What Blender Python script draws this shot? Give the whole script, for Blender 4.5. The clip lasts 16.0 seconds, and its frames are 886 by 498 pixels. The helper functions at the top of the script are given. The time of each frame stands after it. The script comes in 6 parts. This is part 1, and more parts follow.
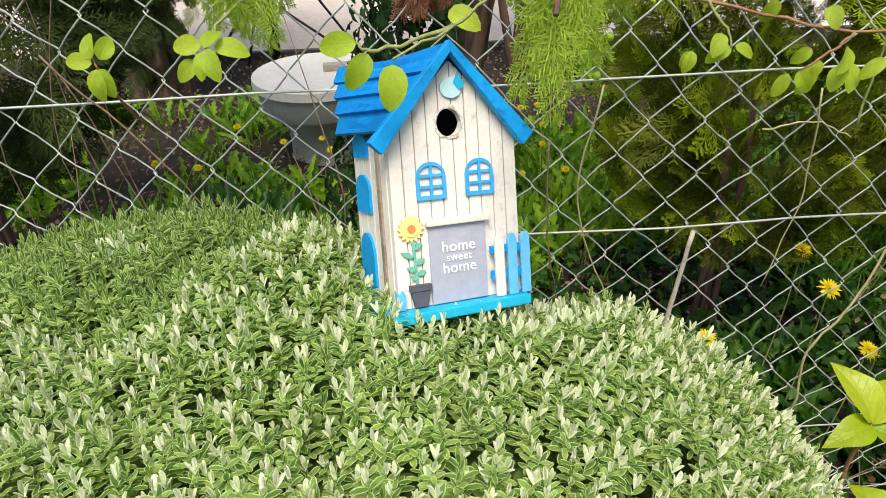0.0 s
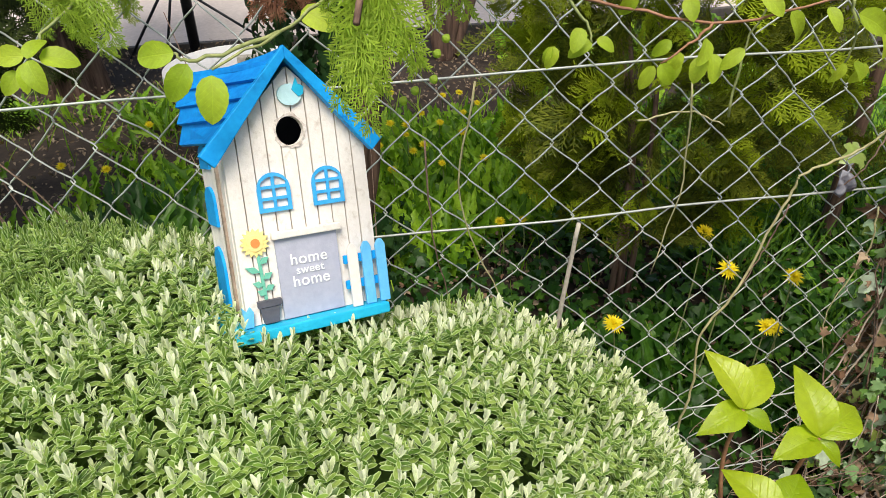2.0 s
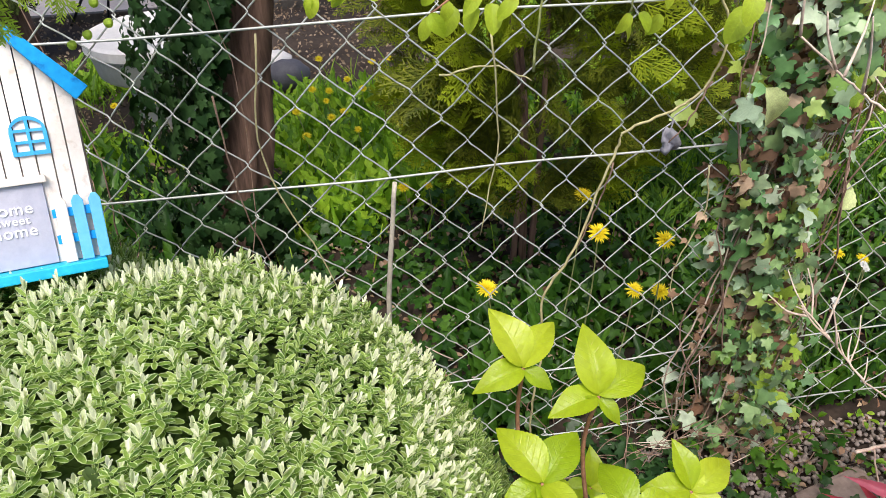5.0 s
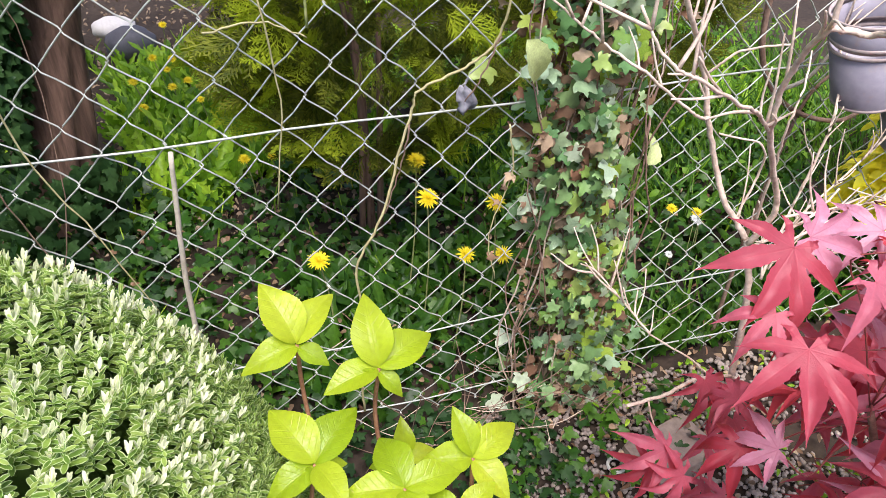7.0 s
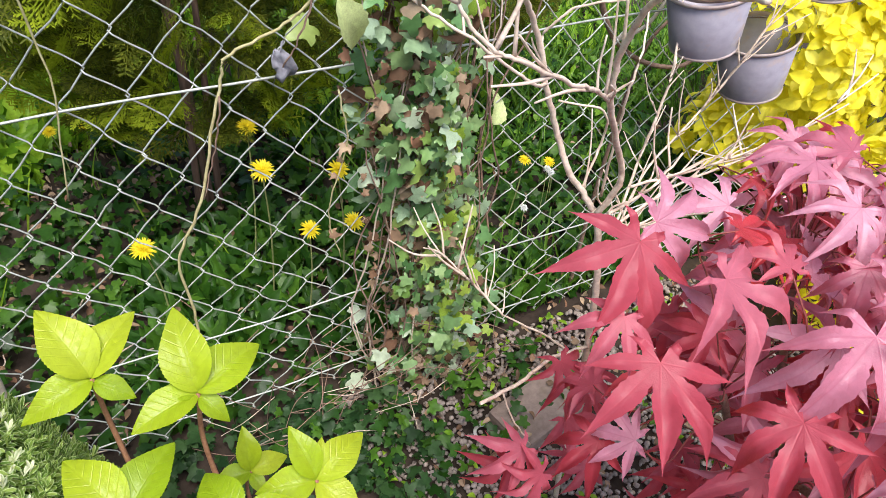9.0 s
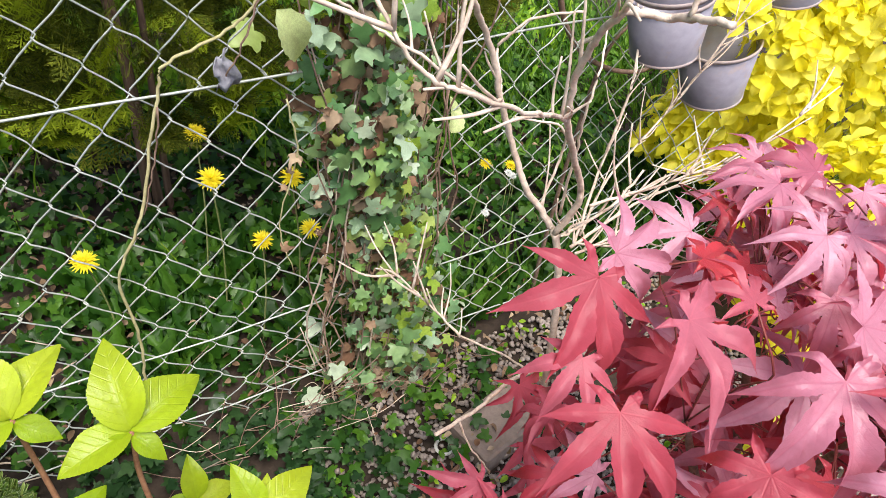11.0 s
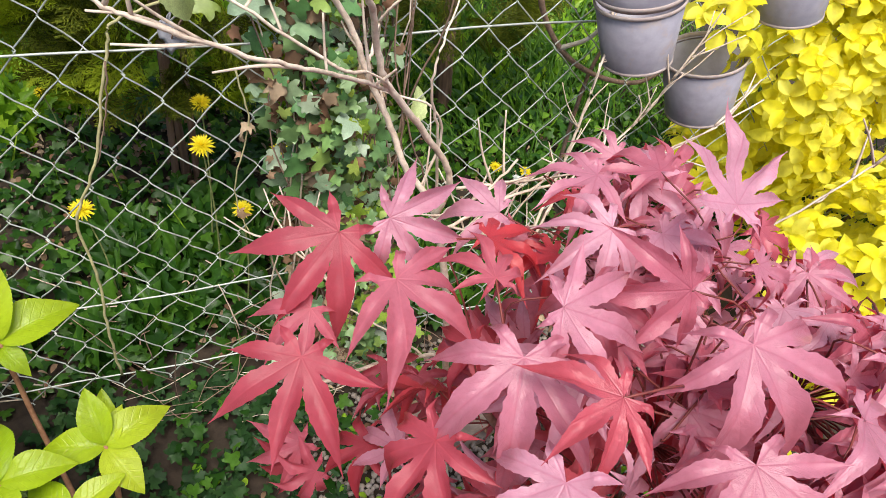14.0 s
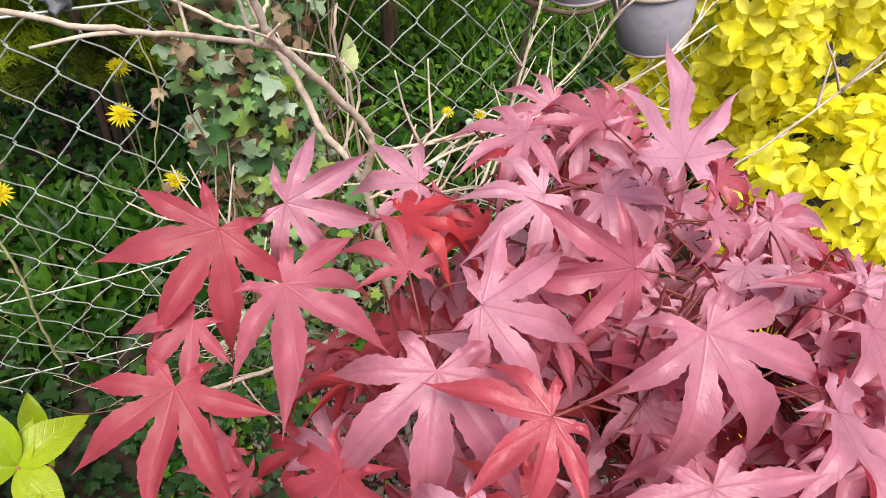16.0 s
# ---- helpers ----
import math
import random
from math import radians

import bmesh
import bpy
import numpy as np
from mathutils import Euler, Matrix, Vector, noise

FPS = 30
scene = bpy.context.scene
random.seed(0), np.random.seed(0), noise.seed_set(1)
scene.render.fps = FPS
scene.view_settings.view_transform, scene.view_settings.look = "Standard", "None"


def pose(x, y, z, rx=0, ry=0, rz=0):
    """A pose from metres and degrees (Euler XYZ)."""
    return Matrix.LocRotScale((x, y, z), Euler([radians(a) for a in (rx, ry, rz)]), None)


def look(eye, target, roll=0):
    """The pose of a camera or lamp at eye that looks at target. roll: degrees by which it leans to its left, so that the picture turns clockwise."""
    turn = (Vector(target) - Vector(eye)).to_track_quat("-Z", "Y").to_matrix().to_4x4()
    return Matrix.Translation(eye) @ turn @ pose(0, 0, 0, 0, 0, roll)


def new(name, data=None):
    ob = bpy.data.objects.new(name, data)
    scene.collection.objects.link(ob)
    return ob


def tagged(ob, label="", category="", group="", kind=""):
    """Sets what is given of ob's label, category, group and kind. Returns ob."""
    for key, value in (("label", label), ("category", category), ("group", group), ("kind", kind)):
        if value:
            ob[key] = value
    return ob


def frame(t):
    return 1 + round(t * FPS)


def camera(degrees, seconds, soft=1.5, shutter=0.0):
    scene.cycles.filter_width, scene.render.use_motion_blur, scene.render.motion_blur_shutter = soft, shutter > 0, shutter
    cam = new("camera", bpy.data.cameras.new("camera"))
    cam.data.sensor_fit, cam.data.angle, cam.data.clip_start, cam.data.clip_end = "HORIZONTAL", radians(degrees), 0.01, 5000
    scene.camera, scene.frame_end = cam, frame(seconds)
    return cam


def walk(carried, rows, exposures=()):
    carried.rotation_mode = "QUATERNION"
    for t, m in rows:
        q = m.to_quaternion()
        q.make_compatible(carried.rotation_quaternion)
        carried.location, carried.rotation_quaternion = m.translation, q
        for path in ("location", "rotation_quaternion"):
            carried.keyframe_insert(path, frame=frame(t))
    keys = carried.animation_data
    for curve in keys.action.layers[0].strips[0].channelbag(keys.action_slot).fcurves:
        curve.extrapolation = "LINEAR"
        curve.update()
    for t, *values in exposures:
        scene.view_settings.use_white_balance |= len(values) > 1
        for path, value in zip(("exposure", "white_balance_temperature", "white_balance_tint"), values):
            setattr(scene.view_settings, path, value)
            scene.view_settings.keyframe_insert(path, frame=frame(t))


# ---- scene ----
cam = camera(64.0, 16.0, soft=0.35)
PATH = [
    (0, (0.349, 0.051, 1.31), (0.441, 1.737, 0.237), -1.6),
    (0.5, (0.35, 0.051, 1.308), (0.462, 1.722, 0.214), -2.2),
    (1, (0.356, 0.044, 1.308), (0.502, 1.712, 0.213), -2.5),
    (1.5, (0.394, 0.051, 1.306), (0.614, 1.704, 0.203), -2.1),
    (2, (0.45, 0.068, 1.318), (0.677, 1.715, 0.207), -1.5),
    (2.5, (0.5, 0.073, 1.307), (0.774, 1.724, 0.212), -1.0),
    (3, (0.525, 0.082, 1.299), (0.82, 1.721, 0.193), 0.3),
    (3.2, (0.532, 0.079, 1.296), (0.843, 1.714, 0.186), 0.9),
    (5.3, (0.755, 0.022, 1.285), (0.979, 1.611, 0.091), -1.7),
    (5.5, (0.772, 0.017, 1.287), (1.014, 1.592, 0.079), -1.6),
    (6, (0.806, 0.006, 1.274), (1.086, 1.565, 0.053), -0.9),
    (6.5, (0.851, 0.008, 1.262), (1.205, 1.546, 0.034), 0.1),
    (7, (0.896, 0.031, 1.252), (1.365, 1.528, 0.011), 1.2),
    (7.5, (0.928, 0.047, 1.247), (1.484, 1.496, -0.014), 2.2),
    (8, (0.95, 0.067, 1.242), (1.6, 1.468, -0.027), 3.4),
    (8.5, (0.967, 0.093, 1.231), (1.653, 1.457, -0.06), 3.6),
    (9, (0.979, 0.119, 1.231), (1.75, 1.383, -0.115), 5.8),
    (9.2, (0.984, 0.121, 1.225), (1.772, 1.381, -0.113), 5.7),
    (11.3, (1.023, 0.157, 1.228), (1.875, 1.362, -0.122), 8.0),
    (11.5, (1.031, 0.143, 1.227), (1.862, 1.376, -0.111), 7.5),
    (12, (1.072, 0.121, 1.235), (1.876, 1.379, -0.095), 8.4),
    (12.5, (1.11, 0.086, 1.238), (1.901, 1.377, -0.07), 8.7),
    (13, (1.148, 0.059, 1.231), (1.857, 1.382, -0.092), 8.6),
    (13.5, (1.192, 0.033, 1.229), (1.856, 1.377, -0.095), 9.0),
    (14, (1.223, 0.02, 1.228), (1.832, 1.367, -0.119), 7.7),
    (14.5, (1.246, 0.035, 1.228), (1.845, 1.382, -0.124), 7.8),
    (15, (1.261, 0.057, 1.225), (1.862, 1.381, -0.148), 7.8),
    (15.5, (1.27, 0.073, 1.217), (1.89, 1.349, -0.193), 6.0),
    (16, (1.292, 0.072, 1.2), (1.929, 1.283, -0.259), 5.6),
]
walk(cam, [(t, look(eye, target, roll)) for t, eye, target, roll in PATH], [(0, 0.42, 6750, 8), (3, 0.46, 6650, 10), (5.5, 0.70, 6400, 16), (6.1, 0.80, 6350, 18), (6.6, 1.0, 6300, 21), (7.2, 0.94, 6250, 17), (9, 0.86, 6250, 14), (11.8, 0.88, 6450, 11), (12.6, 0.80, 6450, 10), (16, 0.58, 6600, 9)])

# ---- world, sun ----
world = bpy.data.worlds.new("sky")
scene.world = world
world.use_nodes = True
wn = world.node_tree
sky = wn.nodes.new("ShaderNodeTexSky")
sky.sky_type = "NISHITA"
sky.sun_disc = False
sky.sun_elevation = radians(66)
sky.sun_rotation = radians(191)
sky.air_density, sky.dust_density, sky.ozone_density = 1.0, 3.0, 1.0
bg = wn.nodes["Background"]
bg.inputs["Strength"].default_value = 0.115
wn.links.new(sky.outputs["Color"], bg.inputs["Color"])
sun_data = bpy.data.lights.new("sun", "SUN")
sun_data.energy = 3.1
sun_data.angle = radians(30)
sun_data.color = (1.0, 0.95, 0.87)
sun = new("sun", sun_data)
SUN_FROM = Vector((-0.08, -0.40, 0.91))
sun.matrix_world = look(SUN_FROM * 10, (0, 0, 0))
rnd = random.Random(7)


# ---- materials ----
def nodes_of(name):
    m = bpy.data.materials.new(name)
    m.use_nodes = True
    nt = m.node_tree
    return m, nt, nt.nodes["Principled BSDF"]


def link(nt, a, b):
    nt.links.new(a, b)


def noise_tex(nt, scale, detail=4, rough=0.6, stretch=1.0):
    tc = nt.nodes.new("ShaderNodeTexCoord")
    n = nt.nodes.new("ShaderNodeTexNoise")
    n.inputs["Scale"].default_value = scale
    n.inputs["Detail"].default_value = detail
    n.inputs["Roughness"].default_value = rough
    if stretch != 1.0:
        mp = nt.nodes.new("ShaderNodeMapping")
        mp.inputs["Scale"].default_value = (1, 1, stretch)
        link(nt, tc.outputs["Object"], mp.inputs["Vector"])
        link(nt, mp.outputs["Vector"], n.inputs["Vector"])
    else:
        link(nt, tc.outputs["Object"], n.inputs["Vector"])
    return n.outputs["Fac"]


def ramp(nt, fac, stops):
    r = nt.nodes.new("ShaderNodeValToRGB")
    els = r.color_ramp.elements
    while len(els) < len(stops):
        els.new(0.5)
    for e, (p, c) in zip(els, stops):
        e.position, e.color = p, (*c, 1)
    link(nt, fac, r.inputs["Fac"])
    return r.outputs["Color"]


def mix(nt, a, b, fac, mode="MIX"):
    n = nt.nodes.new("ShaderNodeMix")
    n.data_type, n.blend_type = "RGBA", mode
    for sock, v in ((n.inputs[0], fac), (n.inputs[6], a), (n.inputs[7], b)):
        if isinstance(v, (int, float)):
            sock.default_value = v
        elif isinstance(v, tuple):
            sock.default_value = (*v, 1)
        else:
            link(nt, v, sock)
    return n.outputs[2]


def add_bump(nt, bs, fac, strength, dist=0.002):
    b = nt.nodes.new("ShaderNodeBump")
    b.inputs["Strength"].default_value = strength
    b.inputs["Distance"].default_value = dist
    link(nt, fac, b.inputs["Height"])
    link(nt, b.outputs["Normal"], bs.inputs["Normal"])


def surface(name, dark, light, rough=0.7, fine=120.0, coarse=9.0, bump=0.3, metallic=0.0, spec=0.4, stain=None, per_object=False, stretch=1.0):
    """Two scales of mottling between two colours, with relief."""
    m, nt, bs = nodes_of(name)
    f1, f2 = noise_tex(nt, fine, stretch=stretch), noise_tex(nt, coarse, stretch=stretch)
    c1 = ramp(nt, f1, [(0.3, dark), (0.7, light)])
    c2 = ramp(nt, f2, [(0.35, dark), (0.65, light)])
    col = mix(nt, c1, c2, 0.5)
    if stain:
        f3 = ramp(nt, noise_tex(nt, coarse * 3, 6), [(0.58, (0, 0, 0)), (0.70, (1, 1, 1))])
        sep = nt.nodes.new("ShaderNodeSeparateColor")
        link(nt, f3, sep.inputs[0])
        col = mix(nt, col, stain, sep.outputs[0])
    if per_object:
        oi = nt.nodes.new("ShaderNodeObjectInfo")
        col = mix(nt, col, ramp(nt, oi.outputs["Random"], [(0, dark), (1, light)]), 0.35)
    link(nt, col, bs.inputs["Base Color"])
    bs.inputs["Roughness"].default_value = rough
    bs.inputs["Metallic"].default_value = metallic
    bs.inputs["Specular IOR Level"].default_value = spec
    add_bump(nt, bs, f1, bump)
    return m


def vein_lines(nt, kind):
    """1 on the veins of a leaf that lies along y: feathered or spread from the stalk joint."""
    def calc(op, a, b=None, c=None):
        n = nt.nodes.new("ShaderNodeMath")
        n.operation = op
        for sock, v in zip(n.inputs, (a, b, c)):
            if isinstance(v, (int, float)):
                sock.default_value = v
            elif v is not None:
                link(nt, v, sock)
        return n.outputs[0]
    tc = nt.nodes.new("ShaderNodeTexCoord")
    xyz = nt.nodes.new("ShaderNodeSeparateXYZ")
    link(nt, tc.outputs["Object"], xyz.inputs[0])
    x, y = xyz.outputs[0], xyz.outputs[1]
    ax = calc("ABSOLUTE", x)
    if kind == "feathered":
        t = calc("FRACT", calc("MULTIPLY", calc("SUBTRACT", y, calc("MULTIPLY", ax, 0.9)), 8.0))
        side = calc("SUBTRACT", 1.0, calc("MULTIPLY", calc("ABSOLUTE", calc("SUBTRACT", t, 0.5)), 12.0))
        mid = calc("SUBTRACT", 1.0, calc("MULTIPLY", ax, 55.0))
    else:
        a = calc("MULTIPLY", calc("ARCTAN2", x, y), 57.296 / 42.7)
        t = calc("ABSOLUTE", calc("SUBTRACT", calc("FRACT", calc("ADD", a, 0.5)), 0.5))
        r = calc("SQRT", calc("ADD", calc("MULTIPLY", x, x), calc("MULTIPLY", y, y)))
        mid = calc("SUBTRACT", 1.0, calc("MULTIPLY", calc("MULTIPLY", t, r), 60.0))
        w = calc("FRACT", calc("MULTIPLY", calc("SUBTRACT", r, calc("MULTIPLY", calc("MULTIPLY", t, r), 1.6)), 11.0))
        side = calc("MULTIPLY", calc("SUBTRACT", 1.0, calc("MULTIPLY", calc("ABSOLUTE", calc("SUBTRACT", w, 0.5)), 9.0)), 0.18)
    return calc("MAXIMUM", calc("MAXIMUM", side, mid), 0.0)


def leafy(name, stops, rough=0.45, trans=0.35, glow=1.4, island=True, mottle=90.0, bump=0.25, spec=0.4, dist=0.001, veins="", rim=None, vein_tint=(1.14, 1.12, 1.1), thru=None):
    """Leaf: colour by leaf, mottled, part of the light passes through."""
    m, nt, bs = nodes_of(name)
    if island:
        src = nt.nodes.new("ShaderNodeNewGeometry").outputs["Random Per Island"]
    else:
        src = nt.nodes.new("ShaderNodeObjectInfo").outputs["Random"]
    n = len(stops) - 1
    base = ramp(nt, src, [(i / n, c) for i, c in enumerate(stops)])
    f1 = noise_tex(nt, mottle, 5)
    f2 = noise_tex(nt, mottle / 6, 3)
    base = mix(nt, base, ramp(nt, f1, [(0.3, (0.55, 0.55, 0.5)), (0.7, (1.25, 1.25, 1.2))]), 0.25 if veins else 0.6, "MULTIPLY")
    base = mix(nt, base, ramp(nt, f2, [(0.3, (0.75, 0.75, 0.7)), (0.7, (1.15, 1.15, 1.1))]), 0.6, "MULTIPLY")
    height = f1
    if rim:
        at = nt.nodes.new("ShaderNodeAttribute")
        at.attribute_name = "rim"
        edge = nt.nodes.new("ShaderNodeMapRange")
        edge.inputs["From Min"].default_value, edge.inputs["From Max"].default_value = 0.62, 0.85
        link(nt, at.outputs["Fac"], edge.inputs["Value"])
        base = mix(nt, base, rim, edge.outputs[0])
    if veins:
        line = vein_lines(nt, veins)
        base = mix(nt, base, mix(nt, base, vein_tint, 1.0, "MULTIPLY"), line)
        hm = nt.nodes.new("ShaderNodeMath")
        hm.operation = "MULTIPLY_ADD"
        link(nt, line, hm.inputs[0])
        hm.inputs[1].default_value = -0.45
        link(nt, f1, hm.inputs[2])
        height = hm.outputs[0]
    link(nt, base, bs.inputs["Base Color"])
    bs.inputs["Roughness"].default_value = rough
    bs.inputs["Specular IOR Level"].default_value = spec
    add_bump(nt, bs, height, bump, dist)
    tr = nt.nodes.new("ShaderNodeBsdfTranslucent")
    if thru:
        tr.inputs["Color"].default_value = (*thru, 1)
    else:
        link(nt, mix(nt, base, (glow, glow, glow * 0.6), 1.0, "MULTIPLY"), tr.inputs["Color"])
    ms = nt.nodes.new("ShaderNodeMixShader")
    ms.inputs[0].default_value = trans
    link(nt, bs.outputs[0], ms.inputs[1])
    link(nt, tr.outputs[0], ms.inputs[2])
    link(nt, ms.outputs[0], nt.nodes["Material Output"].inputs["Surface"])
    return m


# soil darkened all over to include the shade round the hydrangea
M_SOIL = surface("soil", (0.016, 0.011, 0.008), (0.065, 0.045, 0.032), 0.95, 60, 3, 0.8)
M_CONCRETE = surface("pale concrete", (0.50, 0.42, 0.36), (0.72, 0.62, 0.55), 0.9, 40, 1.2, 0.4)
M_KERB = surface("dark kerb", (0.05, 0.045, 0.04), (0.12, 0.11, 0.10), 0.9, 60, 5, 0.5)
M_GRAVEL = surface("gravel", (0.12, 0.095, 0.08), (0.42, 0.355, 0.315), 0.85, 90, 30, 0.4)
M_WIRE = surface("galvanised wire", (0.36, 0.39, 0.36), (0.61, 0.63, 0.585), 0.45, 300, 14, 0.2, 0.35, 0.5, (0.22, 0.24, 0.20))
M_BLACK = surface("black painted steel", (0.010, 0.011, 0.014), (0.03, 0.032, 0.04), 0.45, 90, 6, 0.2)
M_WHITE = surface("white painted wood", (0.72, 0.66, 0.59), (0.86, 0.81, 0.75), 0.6, 160, 22, 0.35, 0, 0.4, (0.62, 0.55, 0.47))
M_RAW = surface("weathered bare wood", (0.16, 0.11, 0.08), (0.45, 0.36, 0.28), 0.85, 220, 30, 0.6)
M_BLUE = surface("blue paint", (0.0, 0.25, 0.66), (0.005, 0.38, 0.82), 0.55, 140, 18, 0.3, 0, 0.25, (0.0, 0.16, 0.50))
M_BLUE_ROOF = surface("deep blue roof paint", (0.0, 0.14, 0.48), (0.0, 0.27, 0.68), 0.6, 140, 18, 0.3, 0, 0.25)
M_CYAN = surface("turquoise paint", (0.0, 0.36, 0.62), (0.02, 0.52, 0.78), 0.5, 140, 18, 0.3)
M_SKYBLUE = surface("light blue paint", (0.09, 0.43, 0.78), (0.17, 0.55, 0.86), 0.5, 140, 18, 0.3)
M_WINBLUE = surface("window blue paint", (0.02, 0.33, 0.70), (0.07, 0.46, 0.83), 0.5, 140, 18, 0.3)
M_DOOR = surface("grey lilac door paint", (0.36, 0.37, 0.46), (0.47, 0.48, 0.56), 0.6, 140, 16, 0.25)
M_WORN = surface("flaked paint", (0.40, 0.31, 0.25), (0.86, 0.81, 0.75), 0.8, 300, 120, 0.6)
M_RIMP = surface("dusty pot rim", (0.30, 0.235, 0.22), (0.50, 0.42, 0.40), 0.6, 60, 12, 0.2)
M_HOLE = surface("dark inside", (0.008, 0.008, 0.012), (0.02, 0.02, 0.03), 0.9)
M_LETTER = surface("white lettering", (0.80, 0.80, 0.80), (0.9, 0.9, 0.9), 0.6)
M_PALEBIRD = surface("pale turquoise paint", (0.45, 0.72, 0.76), (0.58, 0.82, 0.84), 0.6)
M_SUNY = surface("sunflower yellow paint", (0.84, 0.66, 0.20), (0.90, 0.76, 0.32), 0.6)
M_SUNO = surface("orange paint", (0.70, 0.20, 0.05), (0.80, 0.30, 0.08), 0.6)
M_STEMG = surface("mint green paint", (0.10, 0.42, 0.30), (0.18, 0.52, 0.38), 0.6)
M_SLATE = surface("slate grey paint", (0.06, 0.06, 0.08), (0.11, 0.11, 0.13), 0.6)
M_PLASTIC = surface("grey plastic pot", (0.205, 0.19, 0.235), (0.32, 0.305, 0.355), 0.5, 60, 7, 0.15, 0, 0.5, (0.30, 0.24, 0.23))
M_TWIG = surface("pale dry bark", (0.45, 0.34, 0.26), (0.80, 0.68, 0.56), 0.75, 160, 40, 0.5)
M_TWIGB = surface("brown bark", (0.14, 0.085, 0.06), (0.34, 0.23, 0.17), 0.85, 160, 40, 0.6)
M_STEMRED = surface("reddish brown stem", (0.20, 0.09, 0.05), (0.42, 0.22, 0.13), 0.7, 200, 40, 0.4)
M_DEADWOOD = surface("old grey cane", (0.34, 0.31, 0.25), (0.62, 0.57, 0.47), 0.8, 160, 30, 0.5)
M_TRUNK = surface("conifer bark", (0.04, 0.024, 0.018), (0.27, 0.165, 0.12), 0.95, 90, 30, 1.0, stretch=0.08)
M_STONE = surface("weathered stone", (0.17, 0.125, 0.10), (0.34, 0.265, 0.22), 0.9, 70, 8, 0.6)
M_VINE = surface("green vine stem", (0.16, 0.20, 0.06), (0.36, 0.38, 0.15), 0.7, 160, 40, 0.3)
M_DRYVINE = surface("straw coloured vine", (0.35, 0.31, 0.15), (0.56, 0.52, 0.28), 0.8, 160, 40, 0.4)
M_RAG = surface("frayed grey cloth", (0.20, 0.20, 0.23), (0.36, 0.36, 0.40), 0.95, 200, 40, 0.5)
M_SACK = surface("white plastic", (0.6, 0.58, 0.56), (0.78, 0.76, 0.75), 0.5)
M_COVER = surface("white lid concrete", (0.70, 0.68, 0.65), (0.86, 0.84, 0.81), 0.9, 60, 5, 0.4)
# the cover's side, darker than its lid to hold the shade there
M_COVERSIDE = surface("shaded concrete", (0.42, 0.42, 0.41), (0.60, 0.60, 0.58), 0.9, 60, 5, 0.4)
M_WHITERING = surface("white rubber", (0.5, 0.49, 0.46), (0.7, 0.69, 0.66), 0.6)

M_HEBE = leafy("hebe leaf", [(0.085, 0.17, 0.024), (0.155, 0.275, 0.045), (0.25, 0.38, 0.075), (0.37, 0.49, 0.13)], 0.45, 0.3, 1.5, spec=0.35, rim=(0.56, 0.68, 0.34))
M_HEBETIP = leafy("hebe young leaf", [(0.61, 0.70, 0.40), (0.80, 0.85, 0.64), (0.93, 0.94, 0.82)], 0.40, 0.22, 1.3, rim=(0.86, 0.90, 0.68))
M_HEBEIN = leafy("hebe inner shaded leaf", [(0.045, 0.088, 0.016), (0.085, 0.15, 0.028), (0.135, 0.21, 0.042)], 0.6, 0.25, 1.3)
M_HYD = leafy("hydrangea leaf", [(0.27, 0.40, 0.010), (0.36, 0.48, 0.016), (0.45, 0.54, 0.03)], 0.36, 0.36, 1.4, False, 9, 0.3, 0.5, 0.004, "feathered", vein_tint=(1.02, 1.02, 1.03))
# the pink tones hold the sky sheen of the upper maple leaves
M_MAPLE = leafy("maple leaf", [(0.40, 0.075, 0.12), (0.50, 0.19, 0.28), (0.58, 0.29, 0.41), (0.53, 0.235, 0.34), (0.43, 0.115, 0.18), (0.60, 0.325, 0.445), (0.48, 0.17, 0.255), (0.46, 0.04, 0.055)], 0.40, 0.28, 1.5, False, 14, 0.25, 0.55, 0.004, "spread", vein_tint=(0.93, 0.80, 0.86), thru=(0.80, 0.06, 0.075))
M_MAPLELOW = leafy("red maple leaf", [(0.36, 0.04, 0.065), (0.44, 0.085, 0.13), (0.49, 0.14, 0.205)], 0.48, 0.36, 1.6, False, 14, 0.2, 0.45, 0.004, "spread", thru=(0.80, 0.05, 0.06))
M_GOLD = leafy("golden leaf", [(0.90, 0.78, 0.02), (0.94, 0.86, 0.05), (0.96, 0.91, 0.16), (0.86, 0.80, 0.03)], 0.5, 0.5, 1.2, True, 60, spec=0.3, thru=(1.0, 0.94, 0.08))
M_IVY = leafy("ivy leaf", [(0.08, 0.20, 0.07), (0.18, 0.36, 0.15), (0.36, 0.49, 0.34), (0.13, 0.31, 0.11), (0.58, 0.65, 0.55), (0.25, 0.43, 0.13), (0.10, 0.25, 0.09), (0.42, 0.52, 0.40)], 0.34, 0.2, 1.4, False, 14, 0.3, 0.6, 0.004, "spread")
M_IVYMANY = leafy("ivy leaf", [(0.06, 0.16, 0.05), (0.15, 0.31, 0.11), (0.26, 0.39, 0.17), (0.09, 0.22, 0.07), (0.46, 0.55, 0.42), (0.18, 0.35, 0.08), (0.36, 0.46, 0.12)], 0.38, 0.2, 1.4, True, 60, 0.3, 0.5)
M_IVYYOUNG = leafy("young ivy leaf", [(0.22, 0.36, 0.04), (0.32, 0.46, 0.06), (0.42, 0.52, 0.12)], 0.45, 0.3, 1.3, False, 60)
M_DRY = leafy("dry leaf", [(0.15, 0.08, 0.045), (0.31, 0.195, 0.125), (0.47, 0.355, 0.25), (0.10, 0.056, 0.034), (0.27, 0.14, 0.085)], 0.8, 0.15, 1.2, True, 70)
